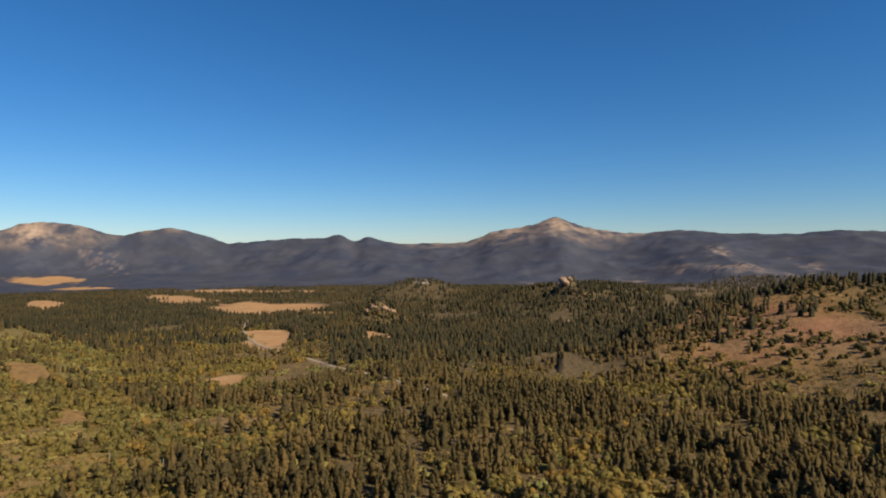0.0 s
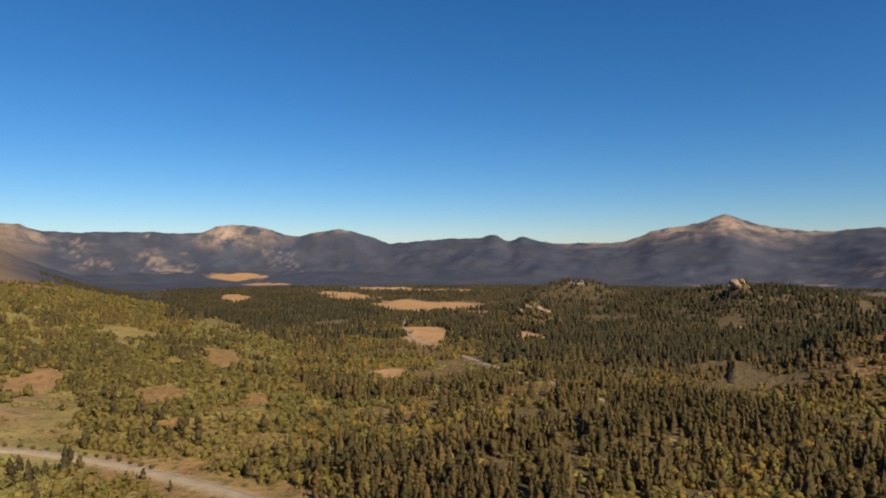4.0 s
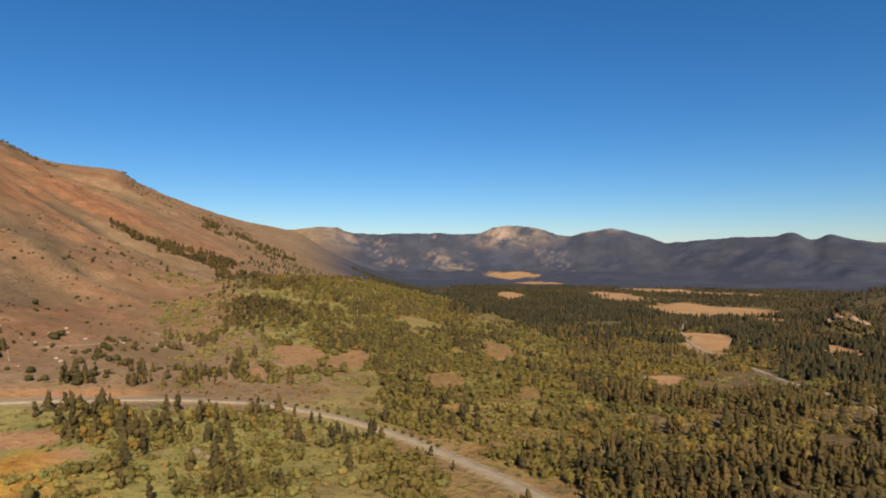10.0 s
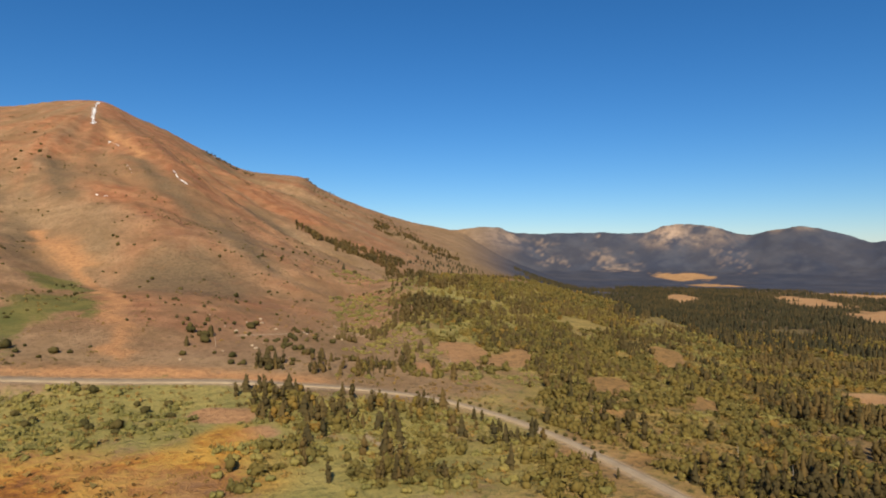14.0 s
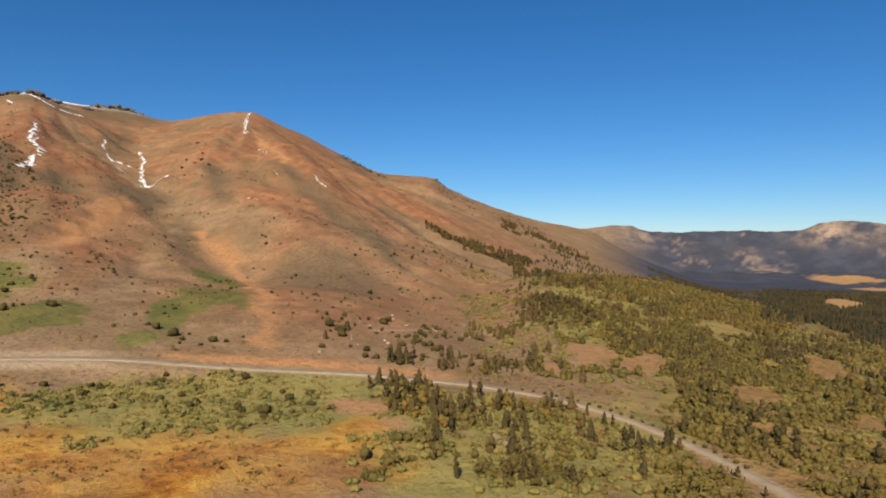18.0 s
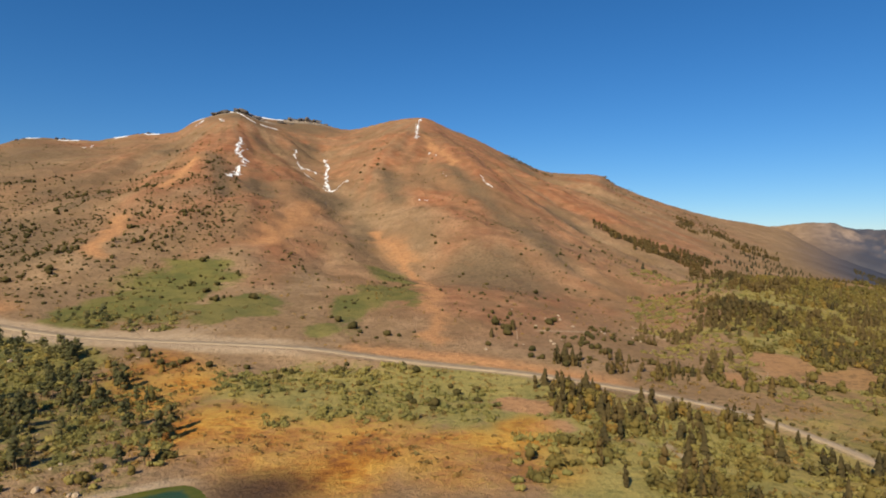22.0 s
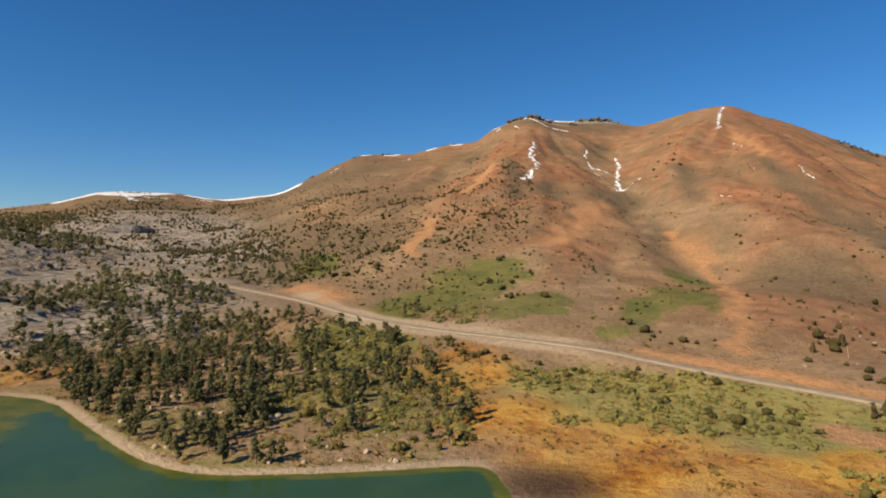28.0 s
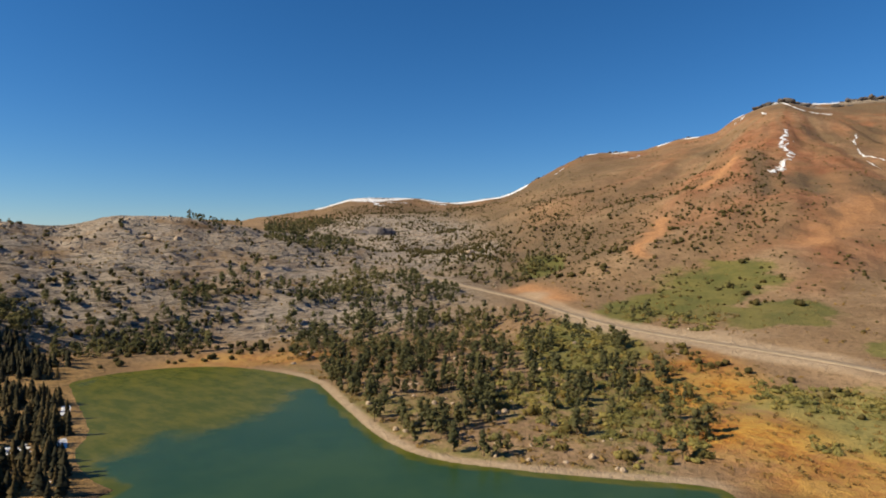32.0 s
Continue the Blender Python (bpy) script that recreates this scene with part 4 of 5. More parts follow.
# stands of trees: bearing from, to, distance from, to, trees for each hectare, clump size, gaps
FIR_STANDS = [(-128, -66, 228, 470, 120, 18, 0.40), (-34, -13, 318, 400, 150, 22, 0.45), (-41, -25, 560, 900, 60, 40, 0.48), (-47, -27, 244, 350, 100, 26, 0.46), (-30, -19, 246, 310, 60, 36, 0.48), (-36, -28.5, 402, 520, 220, 36, 0.40), (-41, -31, 880, 1350, 75, 60, 0.46), (-60, -40, 244, 520, 110, 36, 0.42), (-64, -35, 500, 920, 150, 40, 0.42),
              (-124, -80, 225, 335, 210, 50, 0.34), (-82, -54, 225, 330, 180, 45, 0.36), (-103, -54, 225, 560, 420, 50, 0.42), (-128, -101, 225, 560, 480, 50, 0.40), (-84, -56, 500, 1150, 170, 60, 0.47), (-54, -36, 480, 1000, 75, 40, 0.49), (-32, -26.5, 860, 1330, 45, 40, 0.46), (-34, -24.5, 438, 478, 260, 18, 0.38), (-18.2, -15.4, 444, 464, 500, 14, 0.25), (-12.4, -9.8, 520, 580, 60, 14, 0.4), (-28, -22.5, 570, 650, 160, 20, 0.42), (-36, -26.5, 640, 780, 130, 24, 0.45), (-30, -20, 430, 520, 60, 30, 0.52), (-112, -76, 500, 780, 150, 60, 0.40)]
DARK_STANDS = [(-113, -76, 620, 1050, 140, 70, 0.26), (-128, -98, 800, 1650, 110, 90, 0.20), (-106, -48, 860, 1560, 110, 90, 0.22), (-122, -113, 690, 880, 80, 60, 0.46)]
FAR_STANDS = [(-128, -48, 1480, 2900, 72, 200, 0.08), (-58, -39, 1250, 2800, 64, 120, 0.22), (-41, -29, 1150, 2000, 26, 60, 0.44), (-27, -19, 980, 1150, 5, 70, 0.4)]
PINE_STANDS = [(59, 64.5, 1020, 1090, 55, 40, 0.42), (51.5, 58.5, 1380, 1780, 80, 50, 0.44), (37, 53, 272, 520, 135, 22, 0.36), (37, 57, 500, 640, 150, 32, 0.30), (40, 56, 600, 820, 110, 40, 0.36), (28, 39, 270, 440, 75, 22, 0.42), (17, 29, 270, 440, 50, 22, 0.45), (20, 39, 430, 615, 75, 26, 0.42), (46, 66, 570, 880, 60, 45, 0.46), (62, 82, 560, 690, 190, 45, 0.36), (50, 58, 1000, 1200, 110, 60, 0.26), (31, 46, 700, 1000, 40, 40, 0.48)]
JUNIPER_STANDS = [(38, 58, 1050, 1950, 60, 60, 0.46), (36, 47, 1000, 1300, 90, 50, 0.46), (58, 82, 560, 740, 80, 30, 0.42), (52, 80, 532, 590, 90, 25, 0.44), (18, 23, 840, 940, 60, 40, 0.36), (14, 18, 950, 1090, 50, 40, 0.38), (19, 22, 1050, 1140, 40, 40, 0.4), (24, 30.5, 800, 930, 55, 40, 0.4), (12.5, 17.5, 640, 745, 45, 40, 0.42), (28, 31, 1420, 1490, 60, 40, 0.3), (13, 31, 725, 1500, 30, 80, 0.52), (28, 46, 760, 1500, 44, 80, 0.45), (-27, -9, 440, 620, 60, 36, 0.50), (-8, 16, 500, 900, 5, 60, 0.5), (-22, -12, 700, 1150, 7, 80, 0.55), (-128, -102, 540, 880, 110, 50, 0.42), (-15.5, -11, 2360, 2560, 60, 60, 0.4), (-30, -20, 2100, 2900, 16, 120, 0.5),
                  (36, 82, 660, 1150, 26, 40, 0.48), (-14, 18, 322, 450, 30, 36, 0.5), (12, 28, 436, 500, 45, 24, 0.46)]
WILLOW_STANDS = [(-15, 15, 322, 436, 210, 30, 0.40), (-42, -12, 238, 385, 170, 30, 0.38), (25, 34, 420, 570, 260, 26, 0.34), (18, 38, 275, 420, 150, 22, 0.42), (-62, -22, 430, 1080, 120, 70, 0.32), (-92, -44, 230, 640, 60, 45, 0.44), (18, 40, 320, 615, 130, 32, 0.36), (-128, -92, 230, 560, 110, 45, 0.42)]
ASPEN_STANDS = [(18, 37, 275, 520, 30, 26, 0.44), (-50, -13, 246, 402, 130, 24, 0.40), (-34, -24, 436, 480, 160, 20, 0.36), (-126, -64, 228, 640, 170, 40, 0.28), (-66, -40, 228, 640, 260, 40, 0.26), (-74, -31, 460, 1150, 200, 45, 0.32), (-128, -100, 230, 560, 80, 45, 0.40), (-34, -10, 240, 330, 26, 35, 0.46), (-112, -60, 540, 1000, 80, 70, 0.40)]
BRUSH_STANDS = [(-128, -44, 228, 560, 420, 30, 0.24), (-128, -26, 560, 900, 90, 60, 0.36), (-44, 18, 240, 450, 240, 30, 0.34), (16, 58, 268, 640, 300, 25, 0.32), (-30, 34, 450, 800, 40, 40, 0.44), (50, 82, 560, 950, 110, 40, 0.38)]

SHORE_STANDS = [(73, 88, 236, 600, 270, 40, 0.30)]
# dark trees in bands along the east ridge
RIDGE_STANDS = [(-23.5, -19, 1370, 1500, 110, 50, 0.42), (-29, -22.5, 1310, 1500, 120, 50, 0.42), (-35, -27, 1230, 1430, 120, 60, 0.40), (-34, -26, 2080, 2340, 70, 70, 0.46), (-36, -30, 880, 1010, 90, 40, 0.44), (-37, -28.5, 640, 780, 90, 30, 0.46)]
shore_firs, ridge_trees = scatter(rng, SHORE_STANDS), scatter(rng, RIDGE_STANDS)
firs, dark_firs, pines, junipers = scatter(rng, FIR_STANDS, 1), scatter(rng, DARK_STANDS), scatter(rng, PINE_STANDS), scatter(rng, JUNIPER_STANDS)
willows, aspens, far_trees, brush = scatter(rng, WILLOW_STANDS), scatter(rng, ASPEN_STANDS, -1), scatter(rng, FAR_STANDS), scatter(rng, BRUSH_STANDS)
# turning aspens among the conifers
aspens = np.concatenate([aspens, scatter(np.random.RandomState(77), [(-82, -66, 330, 430, 170, 22, 0.34), (-126, -82, 235, 560, 60, 26, 0.40), (-68, -50, 240, 330, 80, 24, 0.40)])])
tufts = scatter(rng, [(-26, 46, 520, 1300, 34, 50, 0.52), (-22, 46, 1300, 2200, 18, 90, 0.5), (12, 46, 620, 1500, 60, 50, 0.5), (30, 57, 1100, 2150, 60, 60, 0.42), (10, 36, 700, 1700, 40, 70, 0.47)])
fir_near, fir_rest = nearest(firs, 300)
pine_near, pine_rest = nearest(pines, 300)
juniper_near, juniper_rest = nearest(junipers, 200)
willow_near, willow_rest = nearest(willows, 200)

fir_model = tree_models("fir_tree", [oval_crown(rng, 8, 2.1, 9, 5, 14, 0.42) for _ in range(2)] + [oval_crown(rng, 10, 1.8, 9, 5, 14, 0.42) for _ in range(3)] + [fir_crown(rng) for _ in range(1)], [stem(6.4, 0.16) for _ in range(6)], FIR, "narrow olive green fir standing in the valley forest", "tree", "firs of the valley forest")
pine_model = tree_models("pine_tree", [pine_crown(rng) for _ in range(6)], [stem(10.6, 0.22, 6, 0.3) for _ in range(6)], PINE, "dark green pine with full clumped crown near the lake shore", "tree", "pines round the lake")
juniper_model = tree_models("juniper_bush", [bush_crown(rng, 4.2, 1.8, 7, 4, 12, 0.36) for _ in range(4)], [stem(2.2, 0.16) for _ in range(4)], JUNIPER, "low dark juniper bush on the dry slope", "bush", "junipers on the slopes")
willow_model = tree_models("willow_bush", [bush_crown(rng, 3.4, 2.5, 8, 5, 12, 0.36) for _ in range(4)], [stem(1.8, 0.1) for _ in range(4)], WILLOW, "pale green willow bush in the thicket", "bush", "willow thicket")
plant_single(fir_model, fir_near, (0.65, 1.2), rng)
plant_single(pine_model, pine_near, (0.75, 1.5), rng)
plant_single(juniper_model, juniper_near, (0.5, 1.3), rng)
plant_single(willow_model, willow_near, (0.5, 1.15), rng)

# clumps of juniper on the open mountain side, by bearing and distance
SLOPE_BUSHES = [(20.9, 882), (19.1, 858), (17.5, 1005), (16.1, 1025), (20.5, 1120), (18.2, 1730), (2.2, 1545), (0.6, 1555), (1.1, 1805), (-4.6, 974), (-24.5, 1075), (-19.7, 1175), (15.6, 802), (15.1, 642), (20.5, 1220), (24.9, 1315), (21.4, 970), (26.5, 1135),
                (26.5, 840), (27.4, 792), (29.7, 778), (33.4, 854), (31.3, 788), (33.6, 1325), (34.0, 1205), (29.7, 1440), (28.4, 1475), (13.6, 998), (11.9, 646), (0.3, 524), (2.7, 532), (3.5, 556), (-10.3, 574), (-11.6, 548), (-11.2, 528), (-15.1, 604)]
clumps = []
for az, r in SLOPE_BUSHES:
    for _ in range(rng.randint(2, 5) if r > 600 else 1):
        x, y = spot(az + rng.normal(0, 0.3), r * (1 + rng.normal(0, 0.012)))
        clumps.append((x, y, float(ground_height(np.array([x]), np.array([y]))[0][0])))
plant_single(juniper_model, clumps, (0.9, 1.9), rng)

fir_mid, fir_back = fir_rest[:3200], fir_rest[3200:]
plant_many("fir_forest", fir_mid, [oval_crown(rng, 7.4, 2.2, 4, 2, 7, 0.62) for _ in range(5)] + [oval_crown(rng, 9.4, 1.8, 4, 3, 6, 0.6) for _ in range(5)] + [joined(cones(rng, 10, 2.1, 5, 7, 0.04), sprays(rng, [(0, 0, 2.0, 1.7), (0, 0, 4.2, 1.4), (0, 0, 6.2, 0.9)], 0.6, 6)) for _ in range(4)], FIR, (0.45, 1.45), rng, "open forest of olive green firs and lodgepole pines", "forest")
plant_many("fir_grove", fir_back, [oval_crown(rng, 8, 2.6, 2, 1, 6, 0.9) for _ in range(6)] + [cones(rng, 9.5, 2.4, 4, 6, 0.03) for _ in range(3)], FIR, (0.55, 1.15), rng, "olive green conifer forest farther down the valley", "forest")
plant_many("dark_forest", dark_firs, [cones(rng, 12, 3.0, 4, 6, 0.03) for _ in range(8)], SHADED_FIR, (0.5, 1.2), rng, "dense dark conifer forest round the rocky knolls", "forest")
plant_many("pine_wood", pine_rest, [pine_crown(rng, 0.85, 6, 2, 10, 0.85, 1.35) for _ in range(7)], PINE, (0.7, 1.5), rng, "dark pine wood on the rocky lake side", "forest")
plant_many("ridge_forest", ridge_trees, [oval_crown(rng, 8, 2.6, 4, 2, 8, 0.8) for _ in range(7)], FIR, (0.9, 1.9), rng, "dark conifers in broken bands along the ridge", "forest")
plant_many("juniper_scrub", juniper_rest, [bush_crown(rng, 4.0, 1.9, 2, 1, 8, 0.55) for _ in range(6)], JUNIPER, (0.6, 1.9), rng, "scattered dark junipers on the dry slopes", "scrub")
plant_many("willow_thicket", willow_rest, [bush_crown(rng, 2.4, 6.0, 5, 1, 13, 0.95) for _ in range(6)] + [bush_crown(rng, 2.8, 3.4, 3, 1, 16, 0.75) for _ in range(5)], WILLOW, (0.4, 1.2), rng, "pale green willow thicket on the moist ground", "thicket")
plant_many("aspen_grove", aspens, [bush_crown(rng, 4.6, 5.6, 6, 2, 13, 0.95) for _ in range(6)] + [oval_crown(rng, 6.0, 2.9, 3, 2, 6, 0.8) for _ in range(3)], ASPEN, (0.5, 1.25), rng, "young aspens turning yellow and orange in low groves", "thicket")
plant_many("far_forest", far_trees, [cones(rng, 11.5, 3.2, 2, 5, 0.02) for _ in range(6)], SHADED_FIR, (0.5, 1.2), rng, "far conifer forest on the valley floor", "forest")
plant_many("brush", brush, [sprays(rng, [(0, 0, 0.6, 1.2), (0.9, 0.5, 0.5, 0.9)], 0.6, 7, 0.6) for _ in range(7)], BRUSH, (0.6, 1.5), rng, "low sagebrush and golden rabbitbrush between the trees", "brush")
plant_many("slope_scrub", tufts, [lumps(rng, [(0, 0, 0.7, 1.3)], 0.8) for _ in range(6)], JUNIPER, (0.4, 1.7), rng, "small dark scrub dotted over the dry mountain slope", "scrub")
plant_many("shore_forest", shore_firs, [joined(cones(rng, 13, 2.7, 6, 8, 0.05), sprays(rng, [(0, 0, 3, 2.2), (0, 0, 6, 1.8), (0, 0, 9, 1.1)], 0.6, 8)) for _ in range(6)], SHADED_FIR, (0.55, 1.05), rng, "tall dark fir wood on the far lake shore", "forest")

# ---------------------------------------------------------------- rocks, snags and roadside growth
def rock_mesh(seed, size, flat=0.7, detail=2, stone=None):
    """A broken block of stone, its faces cut by random planes."""
    r = np.random.RandomState(seed)
    bm = bmesh.new()
    bmesh.ops.create_icosphere(bm, subdivisions=detail, radius=1.0)
    cuts = r.normal(0, 1, (9, 3))
    cuts /= np.linalg.norm(cuts, axis=1)[:, None]
    depth = r.uniform(0.55, 0.95, 9)
    for v in bm.verts:
        p = np.array(v.co)
        for c, d in zip(cuts, depth):
            over = p @ c - d
            if over > 0:
                p = p - over * c
        p = p * (1 + 0.08 * noise.noise(Vector(p) * 2.5 + Vector((seed, 0, 0))))
        v.co = p * (size, size * r.uniform(0.98, 1.02), size * flat)
    me = bpy.data.meshes.new("rock")
    bm.to_mesh(me)
    bm.free()
    me.materials.append(stone or ROCK)
    return me


def rest_on(x, y):
    return float(ground_height(np.array([x]), np.array([y]))[0][0])


BOULDERS = [rock_mesh(40 + k, 1.6, 0.7 + 0.05 * k) for k in range(6)]
places = scatter(rng, [(44, 80, 590, 1050, 60, 40, 0.46), (20, 56, 270, 560, 34, 40, 0.48), (36, 46, 620, 860, 18, 40, 0.45), (38, 54, 1080, 1900, 22, 50, 0.47), (-102, -78, 1080, 1400, 2, 60, 0.5), (-26, -11, 500, 650, 11, 30, 0.45), (-24, -9, 425, 490, 9, 20, 0.42), (-107, -104.5, 318, 332, 120, 10, 0.2), (-113.5, -110.5, 364, 380, 60, 10, 0.2), (-95, -91.5, 342, 354, 60, 10, 0.2)])
near_rocks, more_rocks = nearest(places, 280)
plant_many("boulder_field", more_rocks, [lumps(rng, [(0, 0, 0.5, 1.5), (1.6, 0.6, 0.3, 0.9)], 0.7, 0.3) for _ in range(6)], ROCK, (0.5, 1.7), rng, "pale granite boulders strewn over the hillside", "boulders")
for x, y, z in near_rocks:
    ob = new("boulder", BOULDERS[rng.randint(6)])
    s = rng.uniform(0.4, 1.3)
    ob.matrix_world = pose(x, y, z + 0.2 * s, rng.uniform(-12, 12), rng.uniform(-12, 12), rng.uniform(0, 360)) @ Matrix.Diagonal((s * rng.uniform(0.8, 1.3), s, s, 1))
    tagged(ob, "weathered pale granite boulder lying on the slope", "boulder", "granite boulders")


def outcrop(az, r, wide, high, count, seed, label):
    """A crag of several blocks leaning on one another."""
    q = np.random.RandomState(seed)
    x, y = spot(az, r)
    squat = "crag" in label or "rib" in label or "low" in label
    top = new("rock_outcrop")
    top.location = (x, y, rest_on(x, y))
    for k in range(count):
        dx, dy = q.uniform(-wide, wide), q.uniform(-0.35 * wide, 0.35 * wide)
        ob = new("block", rock_mesh(seed * 31 + k, 1.0, q.uniform(0.7, 1.2), 2, GREY_ROCK if "cliff" in label else DARK_ROCK if "dark" in label else TAN_ROCK if "tan" in label else ROCK))
        s = high * q.uniform(0.2, 0.72) * (1 - 0.4 * abs(dx) / wide)
        bx, by = x + dx * math.cos(radians(az)), y + dx * math.sin(radians(az))
        ob.matrix_world = pose(bx - dy * math.sin(radians(az)) - x, by + dy * math.cos(radians(az)) - y, rest_on(bx, by) - rest_on(x, y) + (-0.4 if squat else 0.2) * s, q.uniform(-15, 15), q.uniform(-15, 15), q.uniform(0, 360)) @ Matrix.Diagonal((s * (2.1 if squat else 1.5), s * 1.1, s, 1))
        ob.parent = top
    return tagged(top, label, "rock outcrop")


outcrop(13.0, 2292, 90, 20, 42, 3, "dark broken crag crowning the summit")
outcrop(9.8, 2345, 60, 13, 22, 4, "dark low crag beside the summit")
outcrop(7.6, 2466, 130, 17, 40, 5, "dark rock rib on the saddle behind the summits")
for az, r, wide, seed in ((20.6, 2262, 40, 21), (26.2, 2216, 34, 22), (29.6, 2172, 40, 23), (33.2, 2108, 28, 24), (47.4, 2160, 60, 25)):
    outcrop(az, r, wide, 9, 12, seed, "dark low rocks on the crest of the ridge")
outcrop(-97.6, 1318, 16, 15, 9, 6, "tan granite tower above the forest")
outcrop(-80.5, 1108, 26, 11, 12, 7, "tan granite tor above the forest")
outcrop(-84.5, 1700, 26, 10, 4, 8, "dark rock knob on a wooded hill")
outcrop(48.4, 1440, 48, 34, 30, 9, "grey broken cliff on the slope below the snowy ridge")
outcrop(40, 1050, 26, 9, 6, 10, "grey rock ledge above the road")
outcrop(65, 900, 40, 10, 7, 11, "grey granite ledge on the hillside")
outcrop(72, 860, 40, 9, 6, 12, "grey granite ledge on the hillside")
outcrop(59, 780, 30, 8, 6, 13, "grey granite ledge on the hillside")
outcrop(-12.6, 2395, 55, 13, 18, 15, "dark rock rib along the east ridge")
outcrop(-20.3, 2725, 45, 12, 12, 14, "dark rock step on the ridge line")


# old snow left in the gullies: lines of bearing and distance, half width, share that is left
SNOW_STREAKS = [
    ([(12.7, 1740), (13.2, 1590), (12.5, 1515), (12.9, 1420), (13.9, 1340)], 6.5, 0.9), ([(12.3, 1640), (12.9, 1560), (12.2, 1500)], 3.0, 0.6),
    ([(5.6, 1925), (5.3, 1735), (5.4, 1530), (4.9, 1410)], 5.0, 0.92), ([(4.9, 1430), (4.2, 1470), (3.4, 1510)], 3.0, 0.75), ([(8.2, 1920), (7.9, 1720), (7.0, 1650), (6.1, 1615)], 3.6, 0.55), ([(7.4, 1600), (6.2, 1500), (5.2, 1420)], 2.2, 0.4),
    ([(-3.2, 2260), (-2.9, 2040), (-2.8, 1825)], 5.5, 0.85), ([(-4.0, 1730), (-4.7, 1640)], 3.0, 0.5), ([(-5.2, 1450), (-5.7, 1370)], 2.6, 0.5), ([(-8.7, 1420), (-9.3, 1370), (-9.9, 1335)], 2.4, 0.9), ([(-2.1, 1232), (-3.9, 1222)], 2.2, 0.3),
    ([(13.2, 2270), (11.8, 2120), (9.6, 2140)], 4.5, 0.8), ([(14.6, 2120), (14.2, 2020)], 4.0, 0.6), ([(15.9, 2230), (16.5, 2150)], 4.0, 0.7), ([(24.2, 2110), (25.0, 2040)], 3.0, 0.5), ([(30.6, 2060), (31.6, 1990)], 3.0, 0.7),
    ([(48.6, 2185), (48.2, 2035), (47.4, 1937)], 9.0, 0.85), ([(50.2, 2121), (48.6, 2057)], 7.0, 0.7), ([(47.0, 2052), (45.2, 2014)], 6.0, 0.6), ([(43.5, 2080), (41.5, 2060)], 5.0, 0.6),
]


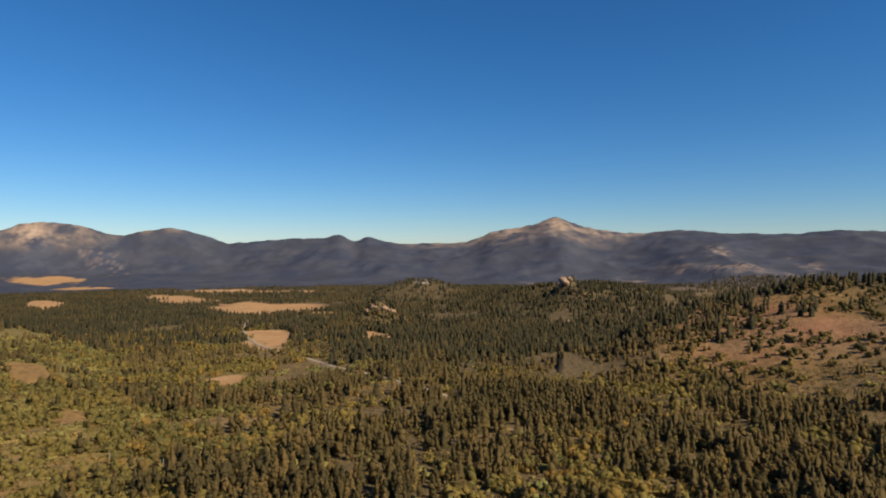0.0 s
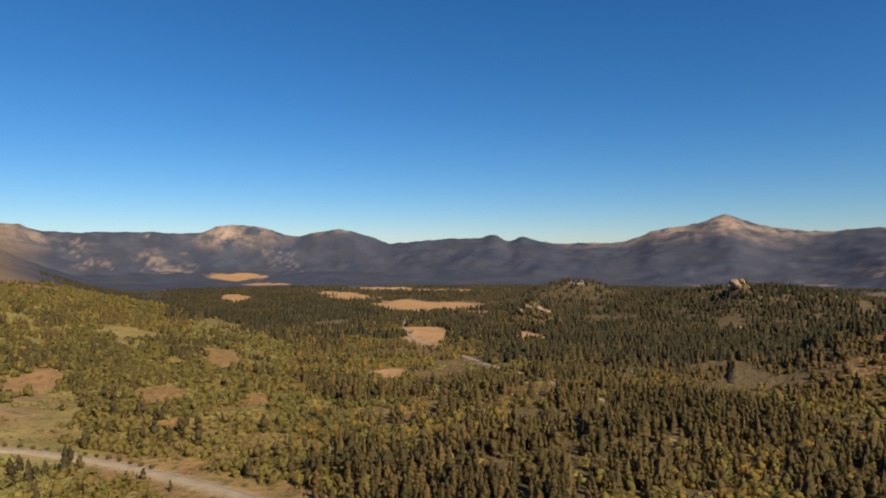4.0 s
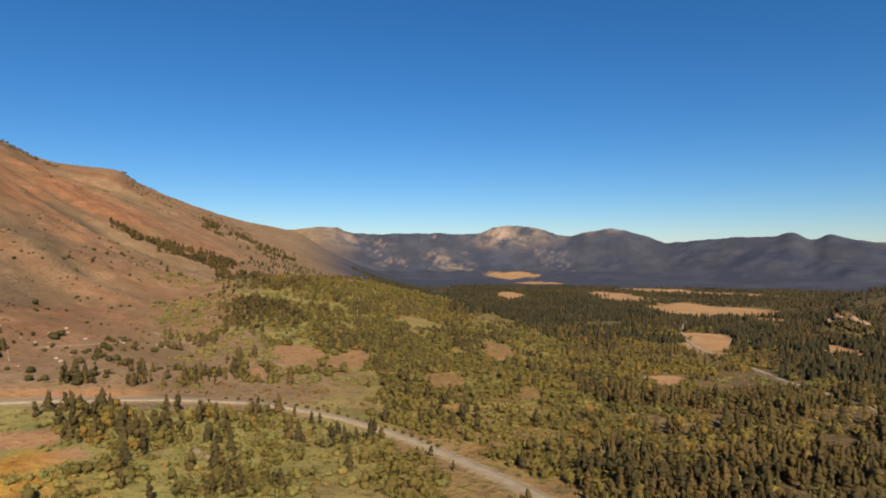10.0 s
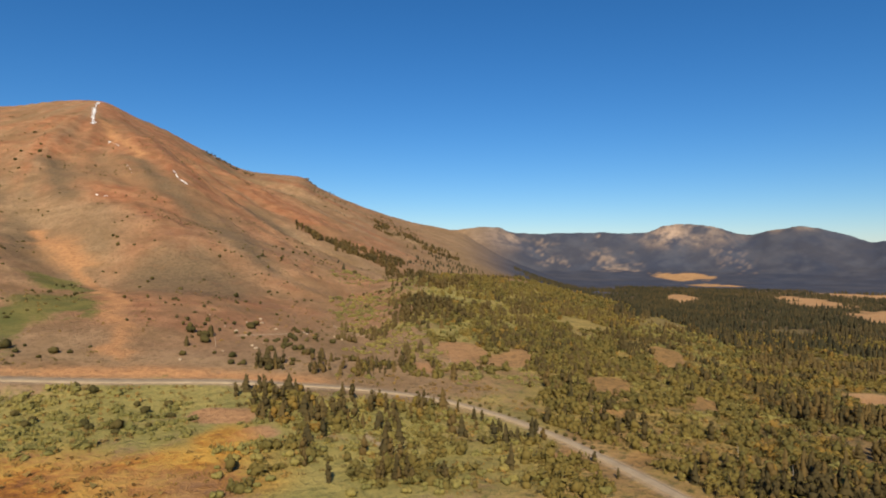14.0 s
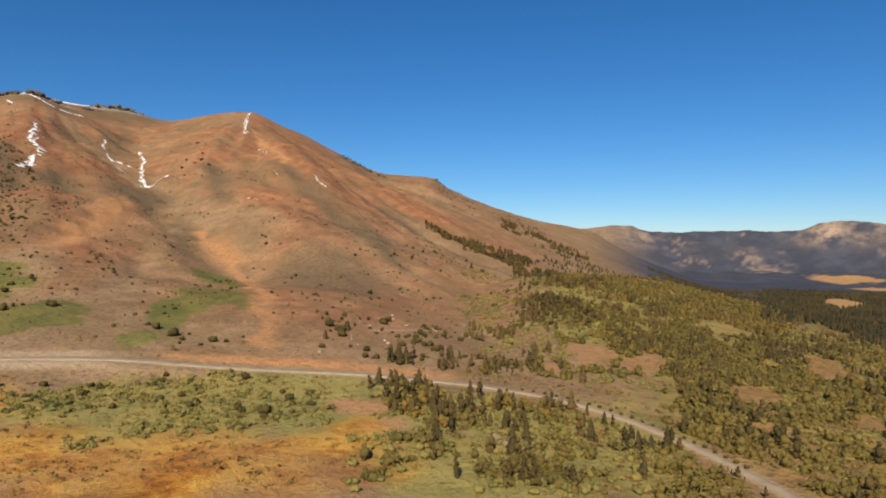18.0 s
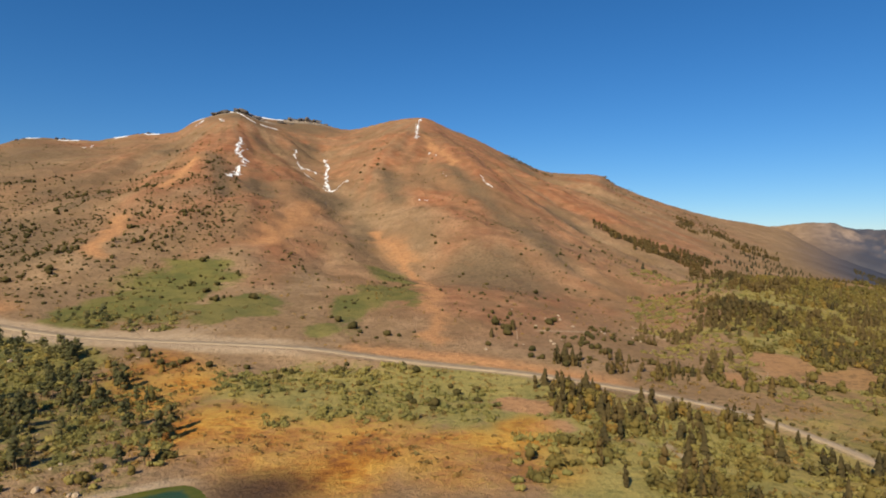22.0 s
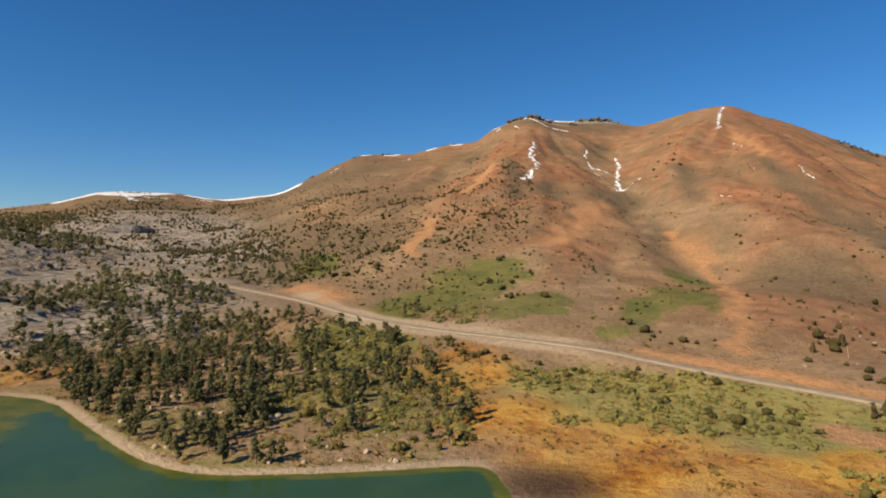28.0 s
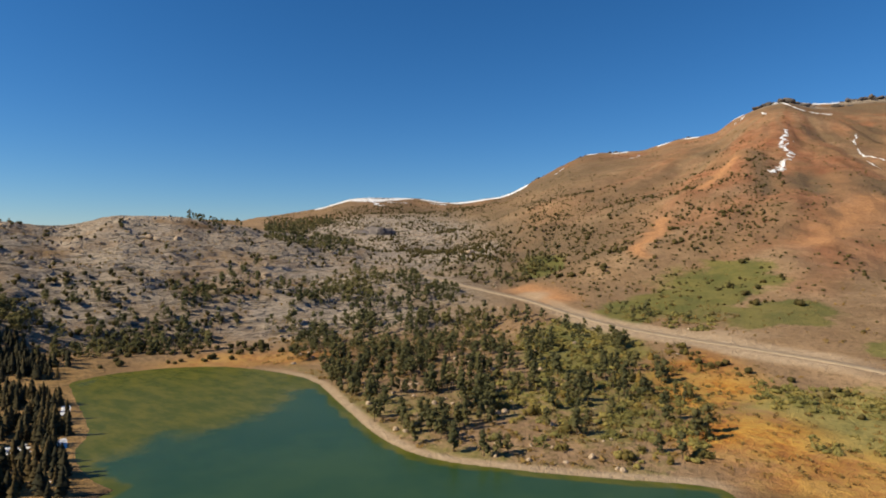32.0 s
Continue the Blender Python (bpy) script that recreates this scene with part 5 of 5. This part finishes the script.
def snow_streak(line, half, share, seed):
    """Ragged strips of snow laid on the slope along a line, broken by bare ground."""
    q = np.random.RandomState(seed)
    p, half, share = smooth_line(line, 30), 0.95 * half, 0.85 * share
    t = np.gradient(p, axis=0)
    t /= np.linalg.norm(t, axis=1)[:, None] + 1e-9
    side = np.stack([-t[:, 1], t[:, 0]], -1)
    n = len(p)
    run_along = np.concatenate([[0], np.cumsum(np.linalg.norm(np.diff(p, axis=0), axis=1))])
    wander = half * 1.3 * fbm(run_along + 97 * seed, 0 * run_along + seed, 24, 3, 0.7)
    left, right = half * q.uniform(0.1, 1.0, n) * q.uniform(0.4, 2.2, n), half * q.uniform(0.1, 1.0, n) * q.uniform(0.4, 2.2, n)
    left[[0, -1]], right[[0, -1]] = 0.3, 0.3
    rows = [p + side * (wander + k)[:, None] for k in (-left, -0.3 * left, 0.4 * right, right)]
    xy = np.stack(rows, 1)
    z = ground_height(xy[..., 0].ravel(), xy[..., 1].ravel())[0].reshape(n, 4)
    z = z + np.array([0.5, 1.5, 1.5, 0.5])
    f = grid_faces(n, 4).reshape(n - 1, 3, 4)
    left_over = fbm(run_along[:-1, None] + 31 * seed + 0 * f[:, :, 0], np.arange(3)[None] * 9.0 + seed, 26, 3) + 0.5 < 0.3 + 0.5 * share
    f = f[left_over & (q.uniform(0, 1, left_over.shape) < 0.62 + 0.3 * share)]
    me = link_mesh("snow_patch", np.concatenate([xy, z[..., None]], -1).reshape(-1, 3), f, SNOW)
    tagged(new("snow_patch", me), "old white snow lingering in a mountain gully", "snow patch", "snow patches")


for k, (line, half, share) in enumerate(SNOW_STREAKS):
    snow_streak(line, half, share, 5 + k)


def snag(x, y, seed):
    q = np.random.RandomState(seed)
    tv, tf = stem(q.uniform(6, 10), 0.2, 6, q.uniform(-1, 1))
    ob = new("dead_snag", link_mesh("dead_snag", tv, tf, SNAG))
    ob.location = (x, y, rest_on(x, y))
    ob.rotation_euler = (radians(q.uniform(-14, 14)), radians(q.uniform(-14, 14)), q.uniform(0, 6.28))
    return tagged(ob, "bare pale dead trunk standing among living trees", "dead tree", "dead snags")


for k, (az, r) in enumerate([(-12.2, 520), (-29.5, 1000), (-46, 380), (-62, 300), (-66, 310), (-71, 290), (-58, 330), (-87, 420), (-90, 620), (-95, 540), (-33, 470), (44, 330), (49, 400), (-108, 360), (-76, 380)]):
    snag(*spot(az, r), 70 + k)

# a row of low bushes along the outer edge of the road
edge = smooth_line(ROAD, 40)
run = np.concatenate([[0], np.cumsum(np.linalg.norm(np.diff(edge, axis=0), axis=1))])
bush_label = juniper_model[:2] + ("small dark bush beside the road", "bush", "roadside bushes")
spots = []
for d in np.arange(0, run[-1], 7.5):
    p = np.array([np.interp(d, run, edge[:, 0]), np.interp(d, run, edge[:, 1])])
    if -47 < math.degrees(math.atan2(-p[0], p[1])) < -27:
        x, y = p * (1 + 7.5 / np.linalg.norm(p))
        spots.append((x, y, rest_on(x, y)))
plant_single(bush_label, spots, (0.4, 0.6), rng)

# conifers along its lower side
spots = []
for d in np.arange(0, run[-1], 6.0):
    p = np.array([np.interp(d, run, edge[:, 0]), np.interp(d, run, edge[:, 1])])
    if -54 < math.degrees(math.atan2(-p[0], p[1])) < -17 and rng.uniform() < 0.26:
        x, y = p * (1 - rng.uniform(10, 26) / np.linalg.norm(p))
        spots.append((x, y, rest_on(x, y)))
plant_single(fir_model, spots, (0.45, 0.95), rng)
